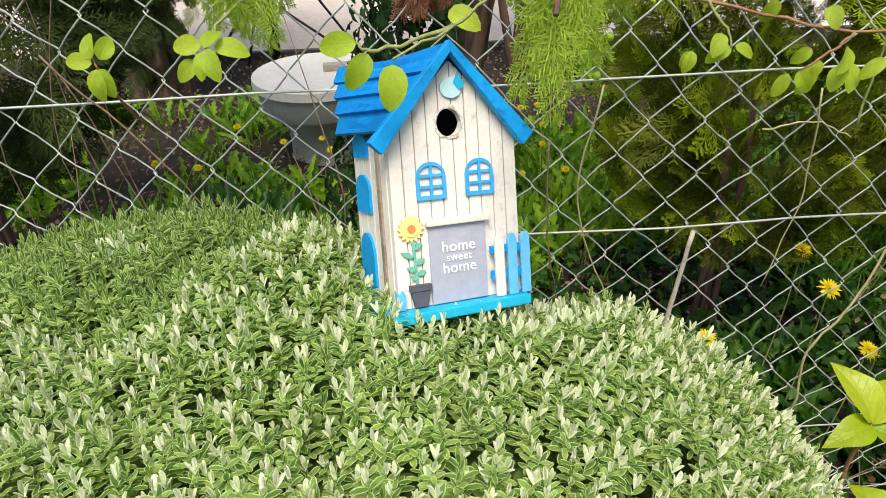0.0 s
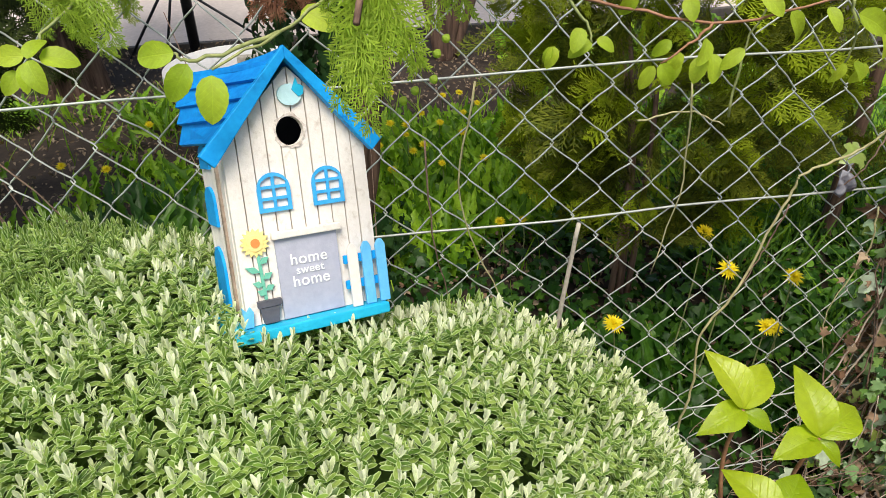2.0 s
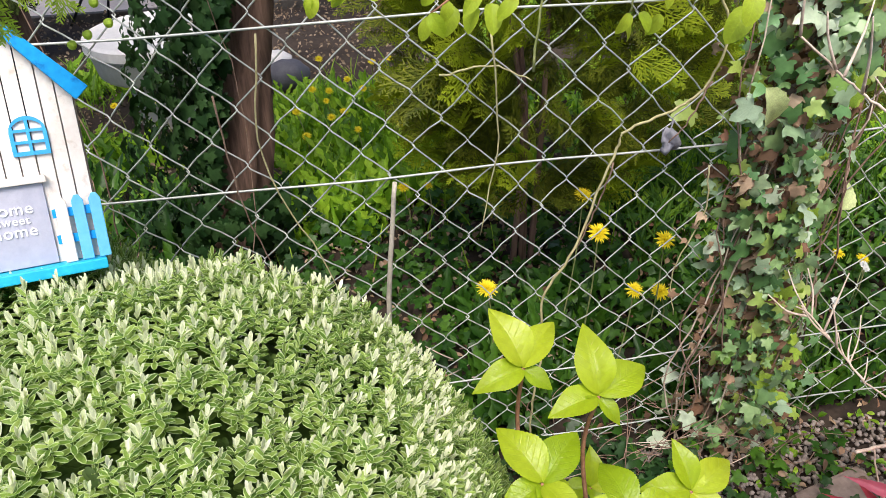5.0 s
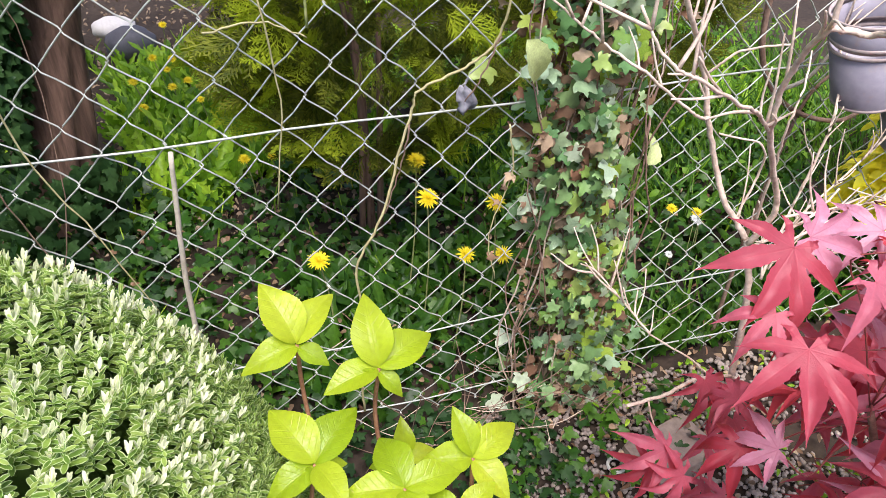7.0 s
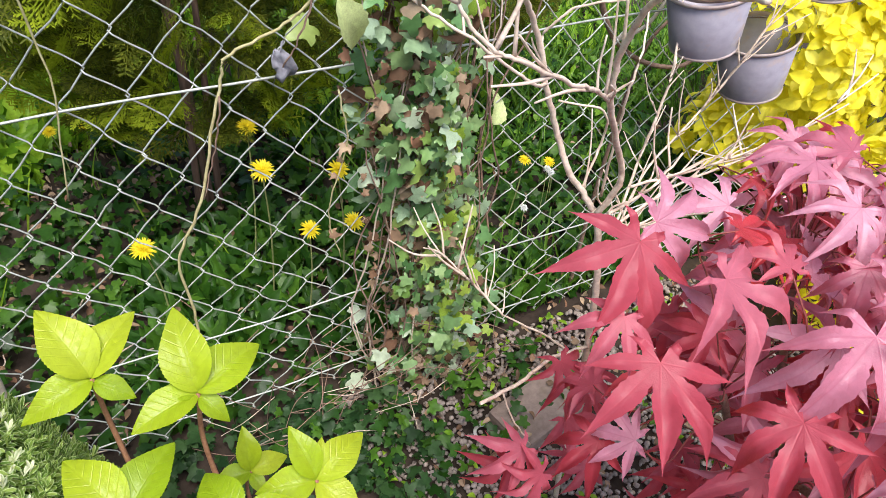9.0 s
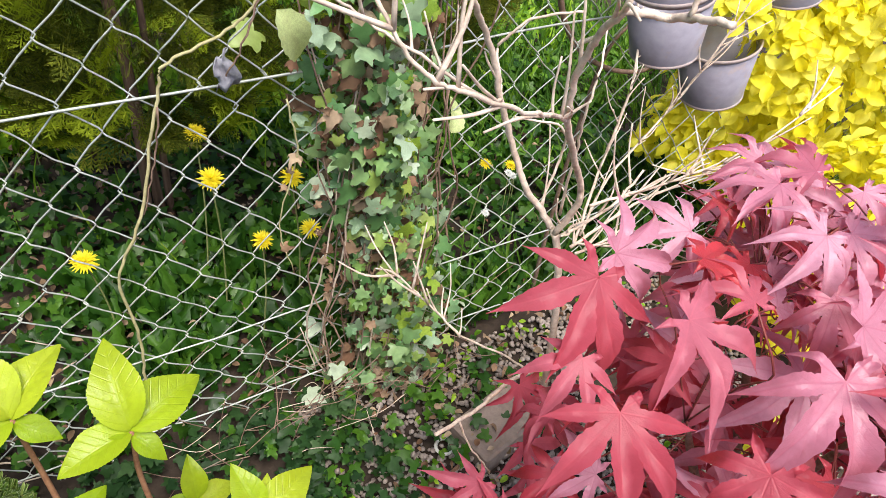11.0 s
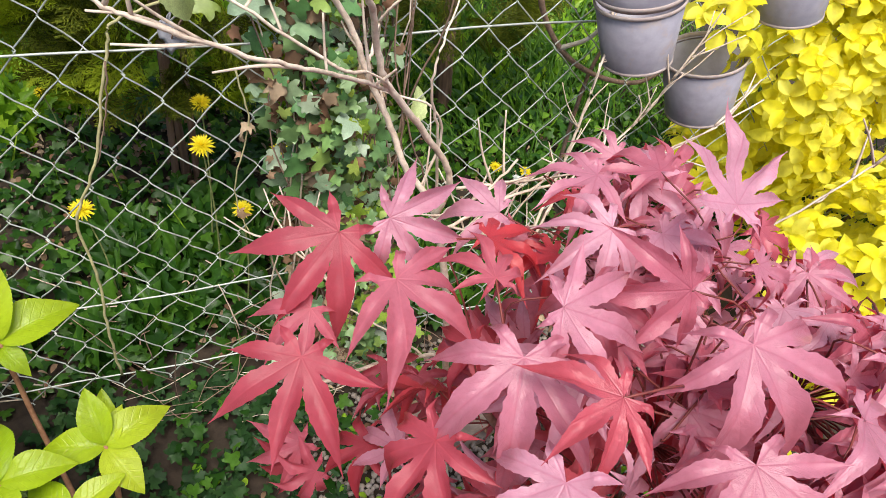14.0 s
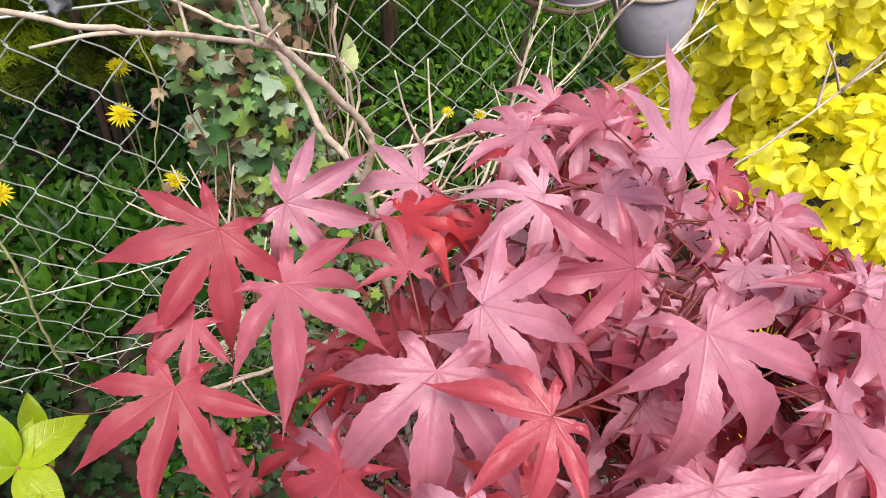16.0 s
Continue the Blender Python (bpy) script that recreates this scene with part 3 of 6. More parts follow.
# ---- birdhouse ----
def build_birdhouse():
    r, u, n = Vector((0.9282, 0.3479, -0.1322)), Vector((-0.0162, 0.3928, 0.9195)), Vector((0.3718, -0.8513, 0.3703))
    r = u.cross(n) * -1 if u.cross(n).dot(r) < 0 else u.cross(n)
    r.normalize()
    m = Matrix((r, -n, u)).transposed().to_4x4()
    m.translation = Vector((0.3935, 0.7089, 1.0393)) + r * 0.004
    house = thing("birdhouse", "white wooden birdhouse with blue roof leaning back on the hedge", "birdhouse")
    house.matrix_basis = m
    W, FLOOR, EAVE, APEX, DEPTH = 0.0705, -0.181, -0.010, 0.060, 0.105
    made = []

    def add(name, bm, material, label="", parent=None, smooth=False):
        mesh = bpy.data.meshes.new(name)
        bmesh.ops.recalc_face_normals(bm, faces=bm.faces)
        bm.to_mesh(mesh)
        bm.free()
        ob = new(name, mesh)
        mesh.materials.append(material)
        if smooth:
            mesh.polygons.foreach_set("use_smooth", [True] * len(mesh.polygons))
        ob.parent = parent or house
        tagged(ob, label)
        return ob

    def prism(bm, outline, y0, y1):
        """Outline in x, z, run from y0 to y1."""
        a = [bm.verts.new((x, y0, z)) for x, z in outline]
        b = [bm.verts.new((x, y1, z)) for x, z in outline]
        bm.faces.new(a)
        bm.faces.new(b[::-1])
        k = len(outline)
        for i in range(k):
            bm.faces.new((a[i], b[i], b[(i + 1) % k], a[(i + 1) % k]))

    def top(x):
        return APEX - abs(x) * (APEX - EAVE) / W

    # front planks, with the entrance cut through
    count, hole, HX = 10, 0.0136, -0.004
    w = 2 * W / count
    rng = random.Random(5)
    for i in range(count):
        xa, xb = -W + i * w + 0.0006, -W + (i + 1) * w - 0.0006
        y0 = 0.0 + rng.uniform(-0.0004, 0.0004)
        bm = bmesh.new()
        if xb < HX - hole or xa > HX + hole:
            prism(bm, [(xa, FLOOR), (xb, FLOOR), (xb, top(xb)), (xa, top(xa))] if xa * xb > 0 else [(xa, FLOOR), (xb, FLOOR), (xb, top(xb)), (0, APEX), (xa, top(xa))], y0, 0.008)
        else:
            steps = [xa + (xb - xa) * k / 8 for k in range(9)]
            arc = [(x, math.sqrt(max(0, hole * hole - (x - HX) ** 2))) for x in steps]
            prism(bm, [(xa, FLOOR), (xb, FLOOR)] + [(x, -z) for x, z in arc[::-1]], y0, 0.008)
            prism(bm, [(x, z) for x, z in arc] + [(xb, top(xb)), (xa, top(xa))], y0, 0.008)
        add("front_plank", bm, M_WHITE)
    bm = bmesh.new()
    prism(bm, [(-W, FLOOR), (W, FLOOR), (W, EAVE), (0, APEX), (-W, EAVE)], DEPTH - 0.008, DEPTH)
    add("back_wall", bm, M_WHITE)
    for s in (-1, 1):
        for j in range(4):
            ya, yb = 0.0095 + j * 0.0218, 0.0095 + (j + 1) * 0.0218 - 0.0009
            bm = bmesh.new()
            box(bm, min(s * W, s * (W - 0.007)), max(s * W, s * (W - 0.007)), ya, yb, FLOOR, EAVE - 0.002, 0.0006)
            add("side_plank", bm, M_WHITE)
        bm = bmesh.new()
        box(bm, s * W - 0.0035 + (0.001 if s < 0 else -0.001), s * W + 0.0035 + (0.001 if s < 0 else -0.001), 0.0240, 0.0320, FLOOR, EAVE - 0.004, 0.0008)
        add("corner_strip", bm, M_RAW, "worn bare wooden corner strip")
        for z, h in ((-0.172, 0.062), (-0.088, 0.040), (-0.030, 0.024)):
            bm = bmesh.new()
            a = [(math.cos(t) * 0.021, h * 0.62 + math.sin(t) * h * 0.38) for t in [math.pi * k / 10 for k in range(11)]]
            pts = [(0.076 + c, z + d) for c, d in [(0.021, 0), *a, (-0.021, 0)]]
            xs = (s * (W + 0.0002), s * (W + 0.003))
            va = [bm.verts.new((xs[0], y, q)) for y, q in pts]
            vb = [bm.verts.new((xs[1], y, q)) for y, q in pts]
            bm.faces.new(va), bm.faces.new(vb[::-1])
            for i in range(len(pts)):
                bm.faces.new((va[i], vb[i], vb[(i + 1) % len(pts)], va[(i + 1) % len(pts)]))
            add("side_window", bm, M_BLUE, "blue arched shape on the side wall")
    # added dark panel for the shade inside the entrance, and its worn ring
    bm = bmesh.new()
    box(bm, -0.04, 0.04, 0.05, 0.052, -0.05, 0.03)
    add("dark_backing", bm, M_HOLE, "dark panel standing in for the shade behind the entrance")
    bm = bmesh.new()
    ring_n = 28
    for k in range(ring_n):
        t0, t1 = 2 * math.pi * k / ring_n, 2 * math.pi * (k + 1) / ring_n
        q = []
        for t in (t0, t1):
            ro = 0.0158 + 0.0011 * math.sin(5 * t + 1) + 0.0009 * math.sin(11 * t)
            q.append([(HX + math.cos(t) * rr, -0.0009, math.sin(t) * rr * 1.04) for rr in (0.0134, ro)])
        bm.faces.new([bm.verts.new(p) for p in (q[0][0], q[0][1], q[1][1], q[1][0])])
    bmesh.ops.remove_doubles(bm, verts=bm.verts, dist=1e-5)
    geom = bmesh.ops.extrude_face_region(bm, geom=list(bm.faces))
    bmesh.ops.translate(bm, verts=[g for g in geom["geom"] if isinstance(g, bmesh.types.BMVert)], vec=(0, 0.0006, 0))
    add("entrance_rim", bm, M_WORN, "worn wood round the entrance hole")
    # roof: lapped boards, barge boards in front
    def slab(bm, quad, inward, t):
        """A board from four outer corners, t thick."""
        a = [bm.verts.new(p) for p in quad]
        c = [bm.verts.new(Vector(p) + Vector(inward) * t) for p in quad]
        bm.faces.new(a)
        bm.faces.new(c[::-1])
        for i in range(4):
            bm.faces.new((a[i], c[i], c[(i + 1) % 4], a[(i + 1) % 4]))

    RX, RIDGE = -0.004, 0.077
    ang = math.atan2(0.093, 0.0875)
    slope_len = 0.122
    rot = Matrix.Translation((RX, 0, RIDGE)) @ Matrix.Rotation(ang, 4, "Y")
    for j in range(5):
        a0, a1 = j * slope_len / 5, (j + 1) * slope_len / 5 + 0.004
        bm = bmesh.new()
        box(bm, a0, a1, -0.004, 0.120, -0.0060, -0.0010, 0.0008)
        for v in bm.verts:
            v.co.z += (v.co.x - a0) * 0.11
            v.co = rot @ v.co
        add("roof_board", bm, M_BLUE_ROOF)

    def front_x(z):
        return RX - max(0.0, RIDGE - 0.004 - z) * 0.0875 / 0.093

    bm = bmesh.new()
    slab(bm, [(RX, -0.004, RIDGE - 0.002), (front_x(0.058) - 0.001, -0.004, 0.058), (-0.040, 0.112, 0.068), (RX, 0.120, RIDGE - 0.003)], (0.1, 0.0, -1), 0.004)
    add("roof_board", bm, M_BLUE_ROOF)
    levels = [0.066, 0.050, 0.034, 0.017, -0.004]
    for j in range(4):
        z1, z0 = levels[j], levels[j + 1]
        bm = bmesh.new()
        slab(bm, [(front_x(z1) + 0.002, -0.004, z1), (front_x(z0) - 0.003, -0.004, z0), (-0.0855 - 0.001 * j, 0.108, z0), (-0.0795 - 0.001 * j, 0.104, z1)], (0.8, 0.2, -0.5), 0.004)
        add("roof_board", bm, M_BLUE_ROOF)
    bm = bmesh.new()
    slab(bm, [(front_x(0.064), -0.003, 0.064), (-0.079, 0.103, 0.0645), (-0.040, 0.112, 0.067), (-0.010, 0.02, 0.066)], (0.0, 0.0, -1), 0.004)
    add("roof_board", bm, M_BLUE_ROOF)
    for s in (-1, 1):
        turn = Matrix.Translation((RX, 0, RIDGE)) @ Matrix.Rotation(s * ang, 4, "Y")
        bm = bmesh.new()
        x1 = s * 0.128
        box(bm, min(0, x1), max(0, x1), -0.015, -0.0045, -0.015, 0.002, 0.0012)
        for v in bm.verts:
            v.co = turn @ v.co
            if (v.co.x - RX) * s < 0.0025:
                v.co.x = RX + 0.0002 * s
                v.co.z = min(v.co.z, RIDGE + 0.0032)
        add("barge_board", bm, M_BLUE, "bright blue barge board")
    bm = bmesh.new()
    box(bm, -0.0885, 0.0700, -0.021, DEPTH + 0.006, FLOOR - 0.0110, FLOOR - 0.0005, 0.0015)
    add("base_board", bm, M_CYAN, "turquoise base board")
    # door, lintel and its lettering
    bm = bmesh.new()
    box(bm, -0.0345, 0.0285, -0.0035, -0.0004, FLOOR + 0.0005, -0.101, 0.0006)
    door = add("door", bm, M_DOOR, "grey lilac door with white words")
    bm = bmesh.new()
    box(bm, -0.0375, 0.0325, -0.0085, -0.0005, -0.1005, -0.0935, 0.0012)
    add("lintel", bm, M_WHITE, "white lintel over the door")
    for word, z, size in (("home", -0.1282, 0.0158), ("sweet", -0.1378, 0.0112), ("home", -0.1500, 0.0158)):
        cu = bpy.data.curves.new("words", "FONT")
        cu.body, cu.size, cu.align_x, cu.extrude = word, size, "CENTER", 0.0004
        cu.space_character, cu.offset = 1.08, 0.00012
        tmp = bpy.data.objects.new("words_tmp", cu)
        scene.collection.objects.link(tmp)
        bpy.context.view_layer.update()
        mesh = bpy.data.meshes.new_from_object(tmp.evaluated_get(bpy.context.evaluated_depsgraph_get()))
        bpy.data.objects.remove(tmp)
        mesh.materials.clear()
        mesh.materials.append(M_LETTER)
        ob = new("lettering", mesh)
        ob.parent = door
        ob.matrix_basis = Matrix.Translation((-0.003, -0.0042, z)) @ Matrix.Rotation(radians(90), 4, "X")
        tagged(ob, "white word " + word)

    # front windows with glazing bars
    def window(cx, cz):
        bm = bmesh.new()
        hw, base, arch = 0.0160, 0.0, 0.0215

        def half(x):
            return arch + math.sqrt(max(0, hw * hw - x * x)) * 0.98
        bars = [(-hw, -hw + 0.0036), (-0.0014, 0.0014), (hw - 0.0036, hw)]
        for a, b in bars:
            xs = [a + (b - a) * k / 4 for k in range(5)]
            prism(bm, [(cx + a, cz), (cx + b, cz)] + [(cx + x, cz + half(x)) for x in xs[::-1]], -0.003, -0.0006)
        for z0, z1 in ((0.0, 0.004), (0.0112, 0.0140), (0.0222, 0.0250)):
            for a, b in ((bars[0][1], bars[1][0]), (bars[1][1], bars[2][0])):
                prism(bm, [(cx + a, cz + z0), (cx + b, cz + z0), (cx + b, cz + z1), (cx + a, cz + z1)], -0.0029, -0.0007)
        for a, b in ((bars[0][1], bars[1][0]), (bars[1][1], bars[2][0])):
            xs = [a + (b - a) * k / 5 for k in range(6)]
            prism(bm, [(cx + x, cz + half(x) - 0.0036) for x in xs] + [(cx + x, cz + half(x)) for x in xs[::-1]], -0.0029, -0.0007)
        add("window", bm, M_WINBLUE, "blue arched window frame")

    window(-0.0278, -0.0742)
    window(0.0262, -0.0742)

    def disc(cx, cz, rad, y0, y1, material, name, label, squash=1.0, seg=18, parent=None):
        bm = bmesh.new()
        prism(bm, [(cx + rad * math.cos(2 * math.pi * k / seg), cz + rad * squash * math.sin(2 * math.pi * k / seg)) for k in range(seg)], y0, y1)
        return add(name, bm, material, label, parent)

    # painted cut-out of a songbird over the entrance
    bird = disc(-0.0005, 0.0335, 0.0118, -0.0032, -0.0006, M_PALEBIRD, "bird_cutout", "small round turquoise bird cut-out", 0.86)
    bm = bmesh.new()
    prism(bm, [(0.002, 0.038), (0.007, 0.049), (0.0085, 0.043), (0.014, 0.040), (0.0125, 0.033), (0.008, 0.031)], -0.0044, -0.0034)
    add("wing", bm, M_CYAN, "turquoise wing and tail", bird)
    # sunflower in a pot
    sx, sz = -0.0530, -0.1010
    flower = disc(sx, sz, 0.0080, -0.0038, -0.0010, M_SUNY, "sunflower", "painted yellow sunflower cut-out")
    for k in range(16):
        bm = bmesh.new()
        t = 2 * math.pi * k / 16
        c, s_ = math.cos(t), math.sin(t)
        q = [(0.0052, -0.0016), (0.0100, -0.0024), (0.0142, 0.0), (0.0100, 0.0024), (0.0052, 0.0016)]
        prism(bm, [(sx + a * c - b * s_, sz + a * s_ + b * c) for a, b in q], -0.0026 - 0.0003 * (k % 2), -0.0008)
        add("petal", bm, M_SUNY, "", flower)
    disc(sx, sz, 0.0044, -0.0044, -0.0039, M_SUNO, "flower_eye", "orange eye of the flower", 1, 18, flower)
    bm = bmesh.new()
    prism(bm, [(sx + 0.000, sz - 0.013), (sx + 0.0030, sz - 0.013), (sx + 0.0050, -0.157), (sx + 0.0020, -0.157)], -0.0024, -0.0008)
    for lx, lz, a, L in ((0.002, -0.122, 35, 0.011), (0.002, -0.130, 155, 0.016), (0.003, -0.137, 30, 0.011), (0.003, -0.143, 160, 0.011), (0.004, -0.148, 25, 0.010), (0.004, -0.152, 150, 0.009)):
        c, s_ = math.cos(radians(a)), math.sin(radians(a))
        prism(bm, [(sx + lx + p * c - q * s_, lz + p * s_ + q * c) for p, q in ((0, 0), (L * 0.5, 0.0032), (L, 0), (L * 0.5, -0.0032))], -0.0032, -0.0012)
    add("flower_stem", bm, M_STEMG, "mint green stem and leaves", flower)
    bm = bmesh.new()
    prism(bm, [(-0.0545, -0.1800), (-0.0405, -0.1800), (-0.0375, -0.1640), (-0.0575, -0.1640)], -0.0055, -0.0008)
    prism(bm, [(-0.0590, -0.1636), (-0.0360, -0.1636), (-0.0360, -0.1575), (-0.0590, -0.1575)], -0.0065, -0.0008)
    add("flower_pot", bm, M_SLATE, "dark grey painted flower pot", flower)
    bm = bmesh.new()
    prism(bm, [(-0.0735, -0.1805), (-0.0655, -0.1805), (-0.0640, -0.1660), (-0.0665, -0.1610), (-0.0700, -0.1655), (-0.0745, -0.1600)], -0.0055, -0.0008)
    add("tulip_cutout", bm, M_SKYBLUE, "small blue tulip cut-out beside the pot")
    # picket fence
    for x, material, lab in ((0.0395, M_WHITE, "white picket"), (0.0545, M_SKYBLUE, "light blue picket"), (0.0700, M_SKYBLUE, "light blue picket")):
        bm = bmesh.new()
        prism(bm, [(x - 0.0053, FLOOR), (x + 0.0053, FLOOR), (x + 0.0053, -0.122), (x + 0.002, -0.1163), (x - 0.002, -0.1163), (x - 0.0053, -0.122)], -0.0135, -0.0095)
        bmesh.ops.bevel(bm, geom=list(bm.edges), offset=0.0006, segments=1, affect="EDGES")
        add("picket", bm, material, lab)
    for z in (-0.1625, -0.1365):
        bm = bmesh.new()
        box(bm, 0.031, 0.0745, -0.0093, -0.0055, z, z + 0.0085, 0.0006)
        add("picket_rail", bm, M_BLUE, "blue picket rail")


build_birdhouse()


# ---- hebe hedge ----
def hebe_top(x, y):
    u = (x - 0.25) / 0.69 if x > 0.25 else (0.25 - x) / 1.05
    back = 0.70 - 0.65 * min(0.4, max(0.0, x - 0.1))
    v = (y - 0.45) / back if y > 0.45 else (0.45 - y) / 0.52
    q = 1 - u ** 2.6 - v ** 4.5
    if q <= 0 or y > 0.955:
        return 0.0
    d = ((x - 0.42) / 0.13) ** 2 + ((y - 0.70) / 0.12) ** 2
    return 0.905 * q ** 0.42 - 0.045 * math.exp(-d * d)


def hebe_leaf(width, fold, rise):
    """A blunt oval leaf of length 1 along y, three columns."""
    v, f = [], []
    for t, k in ((0, 0.25), (0.28, 0.85), (0.65, 1.0), (0.92, 0.58), (1.0, 0.06)):
        w = width * 0.5 * k
        z = rise * t * t
        v += [(-w, t, z + fold * w * 2), (0, t, z), (w, t, z + fold * w * 2)]
    for i in range(4):
        for j in range(2):
            a = i * 3 + j
            f.append((a, a + 1, a + 4, a + 3))
    return v, f


def hebe_shoot(seed, pairs=5):
    """One upright leafy shoot, 1 long: leaf verts and faces, and those of its pale tip."""
    rng = random.Random(seed)
    low = hebe_leaf(0.42, 0.14, -0.08)
    high = hebe_leaf(0.32, 0.32, 0.06)
    out = [[], []]
    faces = [[], []]
    for i in range(pairs + 2):
        t = i / (pairs + 1)
        tip = i >= pairs
        for s in range(2):
            az = i * 90 + s * 180 + rng.uniform(-14, 14)
            lift = 12 + 38 * t * t + rng.uniform(-9, 9) if not tip else (58 if i == pairs else 78) + rng.uniform(-8, 8)
            size = (0.44 - 0.12 * t) * rng.uniform(0.85, 1.15) * (1.12 if tip else 1)
            m = Matrix.Translation((0, 0, 0.04 + t * 0.80)) @ Matrix.Rotation(radians(az), 4, "Z") @ Matrix.Rotation(radians(lift), 4, "X") @ Matrix.Scale(size, 4)
            k = 1 if tip else 0
            lv, lf = high if tip else low
            b = len(out[k])
            out[k] += [tuple(m @ Vector(p)) for p in lv]
            faces[k] += [tuple(b + i2 for i2 in q) for q in lf]
    return out, faces


def build_hebe():
    hedge = thing("hebe_shrub", "rounded grey-green clipped hebe shrub in front of the fence", "shrub", (0.1, 0.4, 0))
    rng = random.Random(11)
    # closed dark core: shade between the shoots, given as colour
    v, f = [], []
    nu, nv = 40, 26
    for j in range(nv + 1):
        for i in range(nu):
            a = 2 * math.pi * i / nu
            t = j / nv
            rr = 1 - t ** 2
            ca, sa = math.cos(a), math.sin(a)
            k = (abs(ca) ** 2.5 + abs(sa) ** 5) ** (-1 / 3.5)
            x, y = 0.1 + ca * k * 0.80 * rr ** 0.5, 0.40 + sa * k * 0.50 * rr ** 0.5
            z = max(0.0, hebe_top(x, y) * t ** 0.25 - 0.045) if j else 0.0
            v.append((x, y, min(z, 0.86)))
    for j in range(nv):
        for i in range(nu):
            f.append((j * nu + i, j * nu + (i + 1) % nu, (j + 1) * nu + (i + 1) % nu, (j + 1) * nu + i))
    to_object("inner_growth", mesh_from("inner_growth", v, f, M_HEBEIN), None, hedge, "dark closed core standing in for shade between the shoots")
    shoots = [hebe_shoot(s) for s in range(6)]
    meshes = []
    for o, fc in shoots:
        verts = o[0] + o[1]
        faces = fc[0] + [tuple(len(o[0]) + i for i in q) for q in fc[1]]
        me = mesh_from("shoot", verts, faces, M_HEBE)
        me.materials.append(M_HEBETIP)
        me.polygons.foreach_set("material_index", [0] * len(fc[0]) + [1] * len(fc[1]))
        set_rim(me)
        meshes.append(me)
    spots = []
    step = 0.0150
    for i in range(int(1.75 / step)):
        for j in range(int(1.12 / step)):
            x, y = -0.76 + i * step + rng.uniform(-0.008, 0.008), -0.15 + j * step + rng.uniform(-0.008, 0.008)
            if (x < -0.32 or y < 0.26) and (i * 2 + j) % 5:
                continue
            z = hebe_top(x, y)
            if z < 0.12:
                continue
            e = 0.01
            gx, gy = (hebe_top(x + e, y) - hebe_top(x - e, y)) / (2 * e), (hebe_top(x, y + e) - hebe_top(x, y - e)) / (2 * e)
            extra = 1 + int(min(4, math.hypot(gx, gy) * 0.9))
            for k in range(extra):
                ox, oy = (rng.uniform(-1, 1) * step * 0.5 for _ in range(2))
                zz = hebe_top(x + ox, y + oy) if k else z
                if zz < 0.05:
                    continue
                nrm = Vector((-gx, -gy, 1)).normalized()
                spots.append((Vector((x + (ox if k else 0), y + (oy if k else 0), zz)), nrm))
    low = []
    near, rest = [], []
    for p, nrm in spots:
        p = p + Vector((0, 0, noise.noise(p * 9) * 0.022 + rng.uniform(-0.020, 0.008)))
        up = (nrm * 0.55 + Vector((0, 0, 0.75)) + jitter(rng, 0.22)).normalized()
        size = rng.uniform(0.025, 0.037)
        side = Vector((rng.uniform(-1, 1), rng.uniform(-1, 1), 0.1))
        m = frame_at(p - up * size * 0.75, up.cross(side), up, size)
        inside = 0.40 < p.x < 0.62 and 0.40 < p.y < 0.66 and p.z > 0.5
        (near if inside and len(near) < 300 else rest).append((rng.randrange(6), m, nrm.z > (0.5 if p.x < 0.45 or p.z < 0.58 else 0.2) and p.y + 0.25 * noise.noise(p * 6) < 0.66 + 0.15 * p.x + 0.5 * max(0, p.x - 0.55)))
    for k, m, _ in near:
        place("shoot", meshes[k], hedge, m)
    # flank and back shoots get no pale tips, standing in for shade there
    whole = [(o[0] + o[1], fc[0] + [tuple(len(o[0]) + i for i in q) for q in fc[1]]) for o, fc in shoots]
    fresh = [q for q in rest if q[2] and rng.random() < 0.88]
    kept = set(map(id, fresh))
    plain = [q for q in rest if id(q) not in kept]
    stuff("foliage", [(o[0], fc[0]) for o, fc in shoots] + whole, [q[:2] for q in fresh] + [(q[0] + 6, q[1]) for q in plain], M_HEBE, hedge, rim=True)
    stuff("young_growth", [(o[1], fc[1]) for o, fc in shoots], [q[:2] for q in fresh], M_HEBETIP, hedge, "pale silvery young shoot tips", rim=True)
    # deeper shoots repeat in a darker colour for the shade among them
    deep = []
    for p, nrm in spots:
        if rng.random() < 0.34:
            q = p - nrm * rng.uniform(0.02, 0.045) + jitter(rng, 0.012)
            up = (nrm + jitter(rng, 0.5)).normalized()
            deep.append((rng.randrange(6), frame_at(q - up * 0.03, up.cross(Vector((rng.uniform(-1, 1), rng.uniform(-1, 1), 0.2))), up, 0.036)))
    stuff("old_leaves", [(o[0], fc[0]) for o, fc in shoots], deep, M_HEBEIN, hedge, "inner leaves with shade put into their colour")


build_hebe()


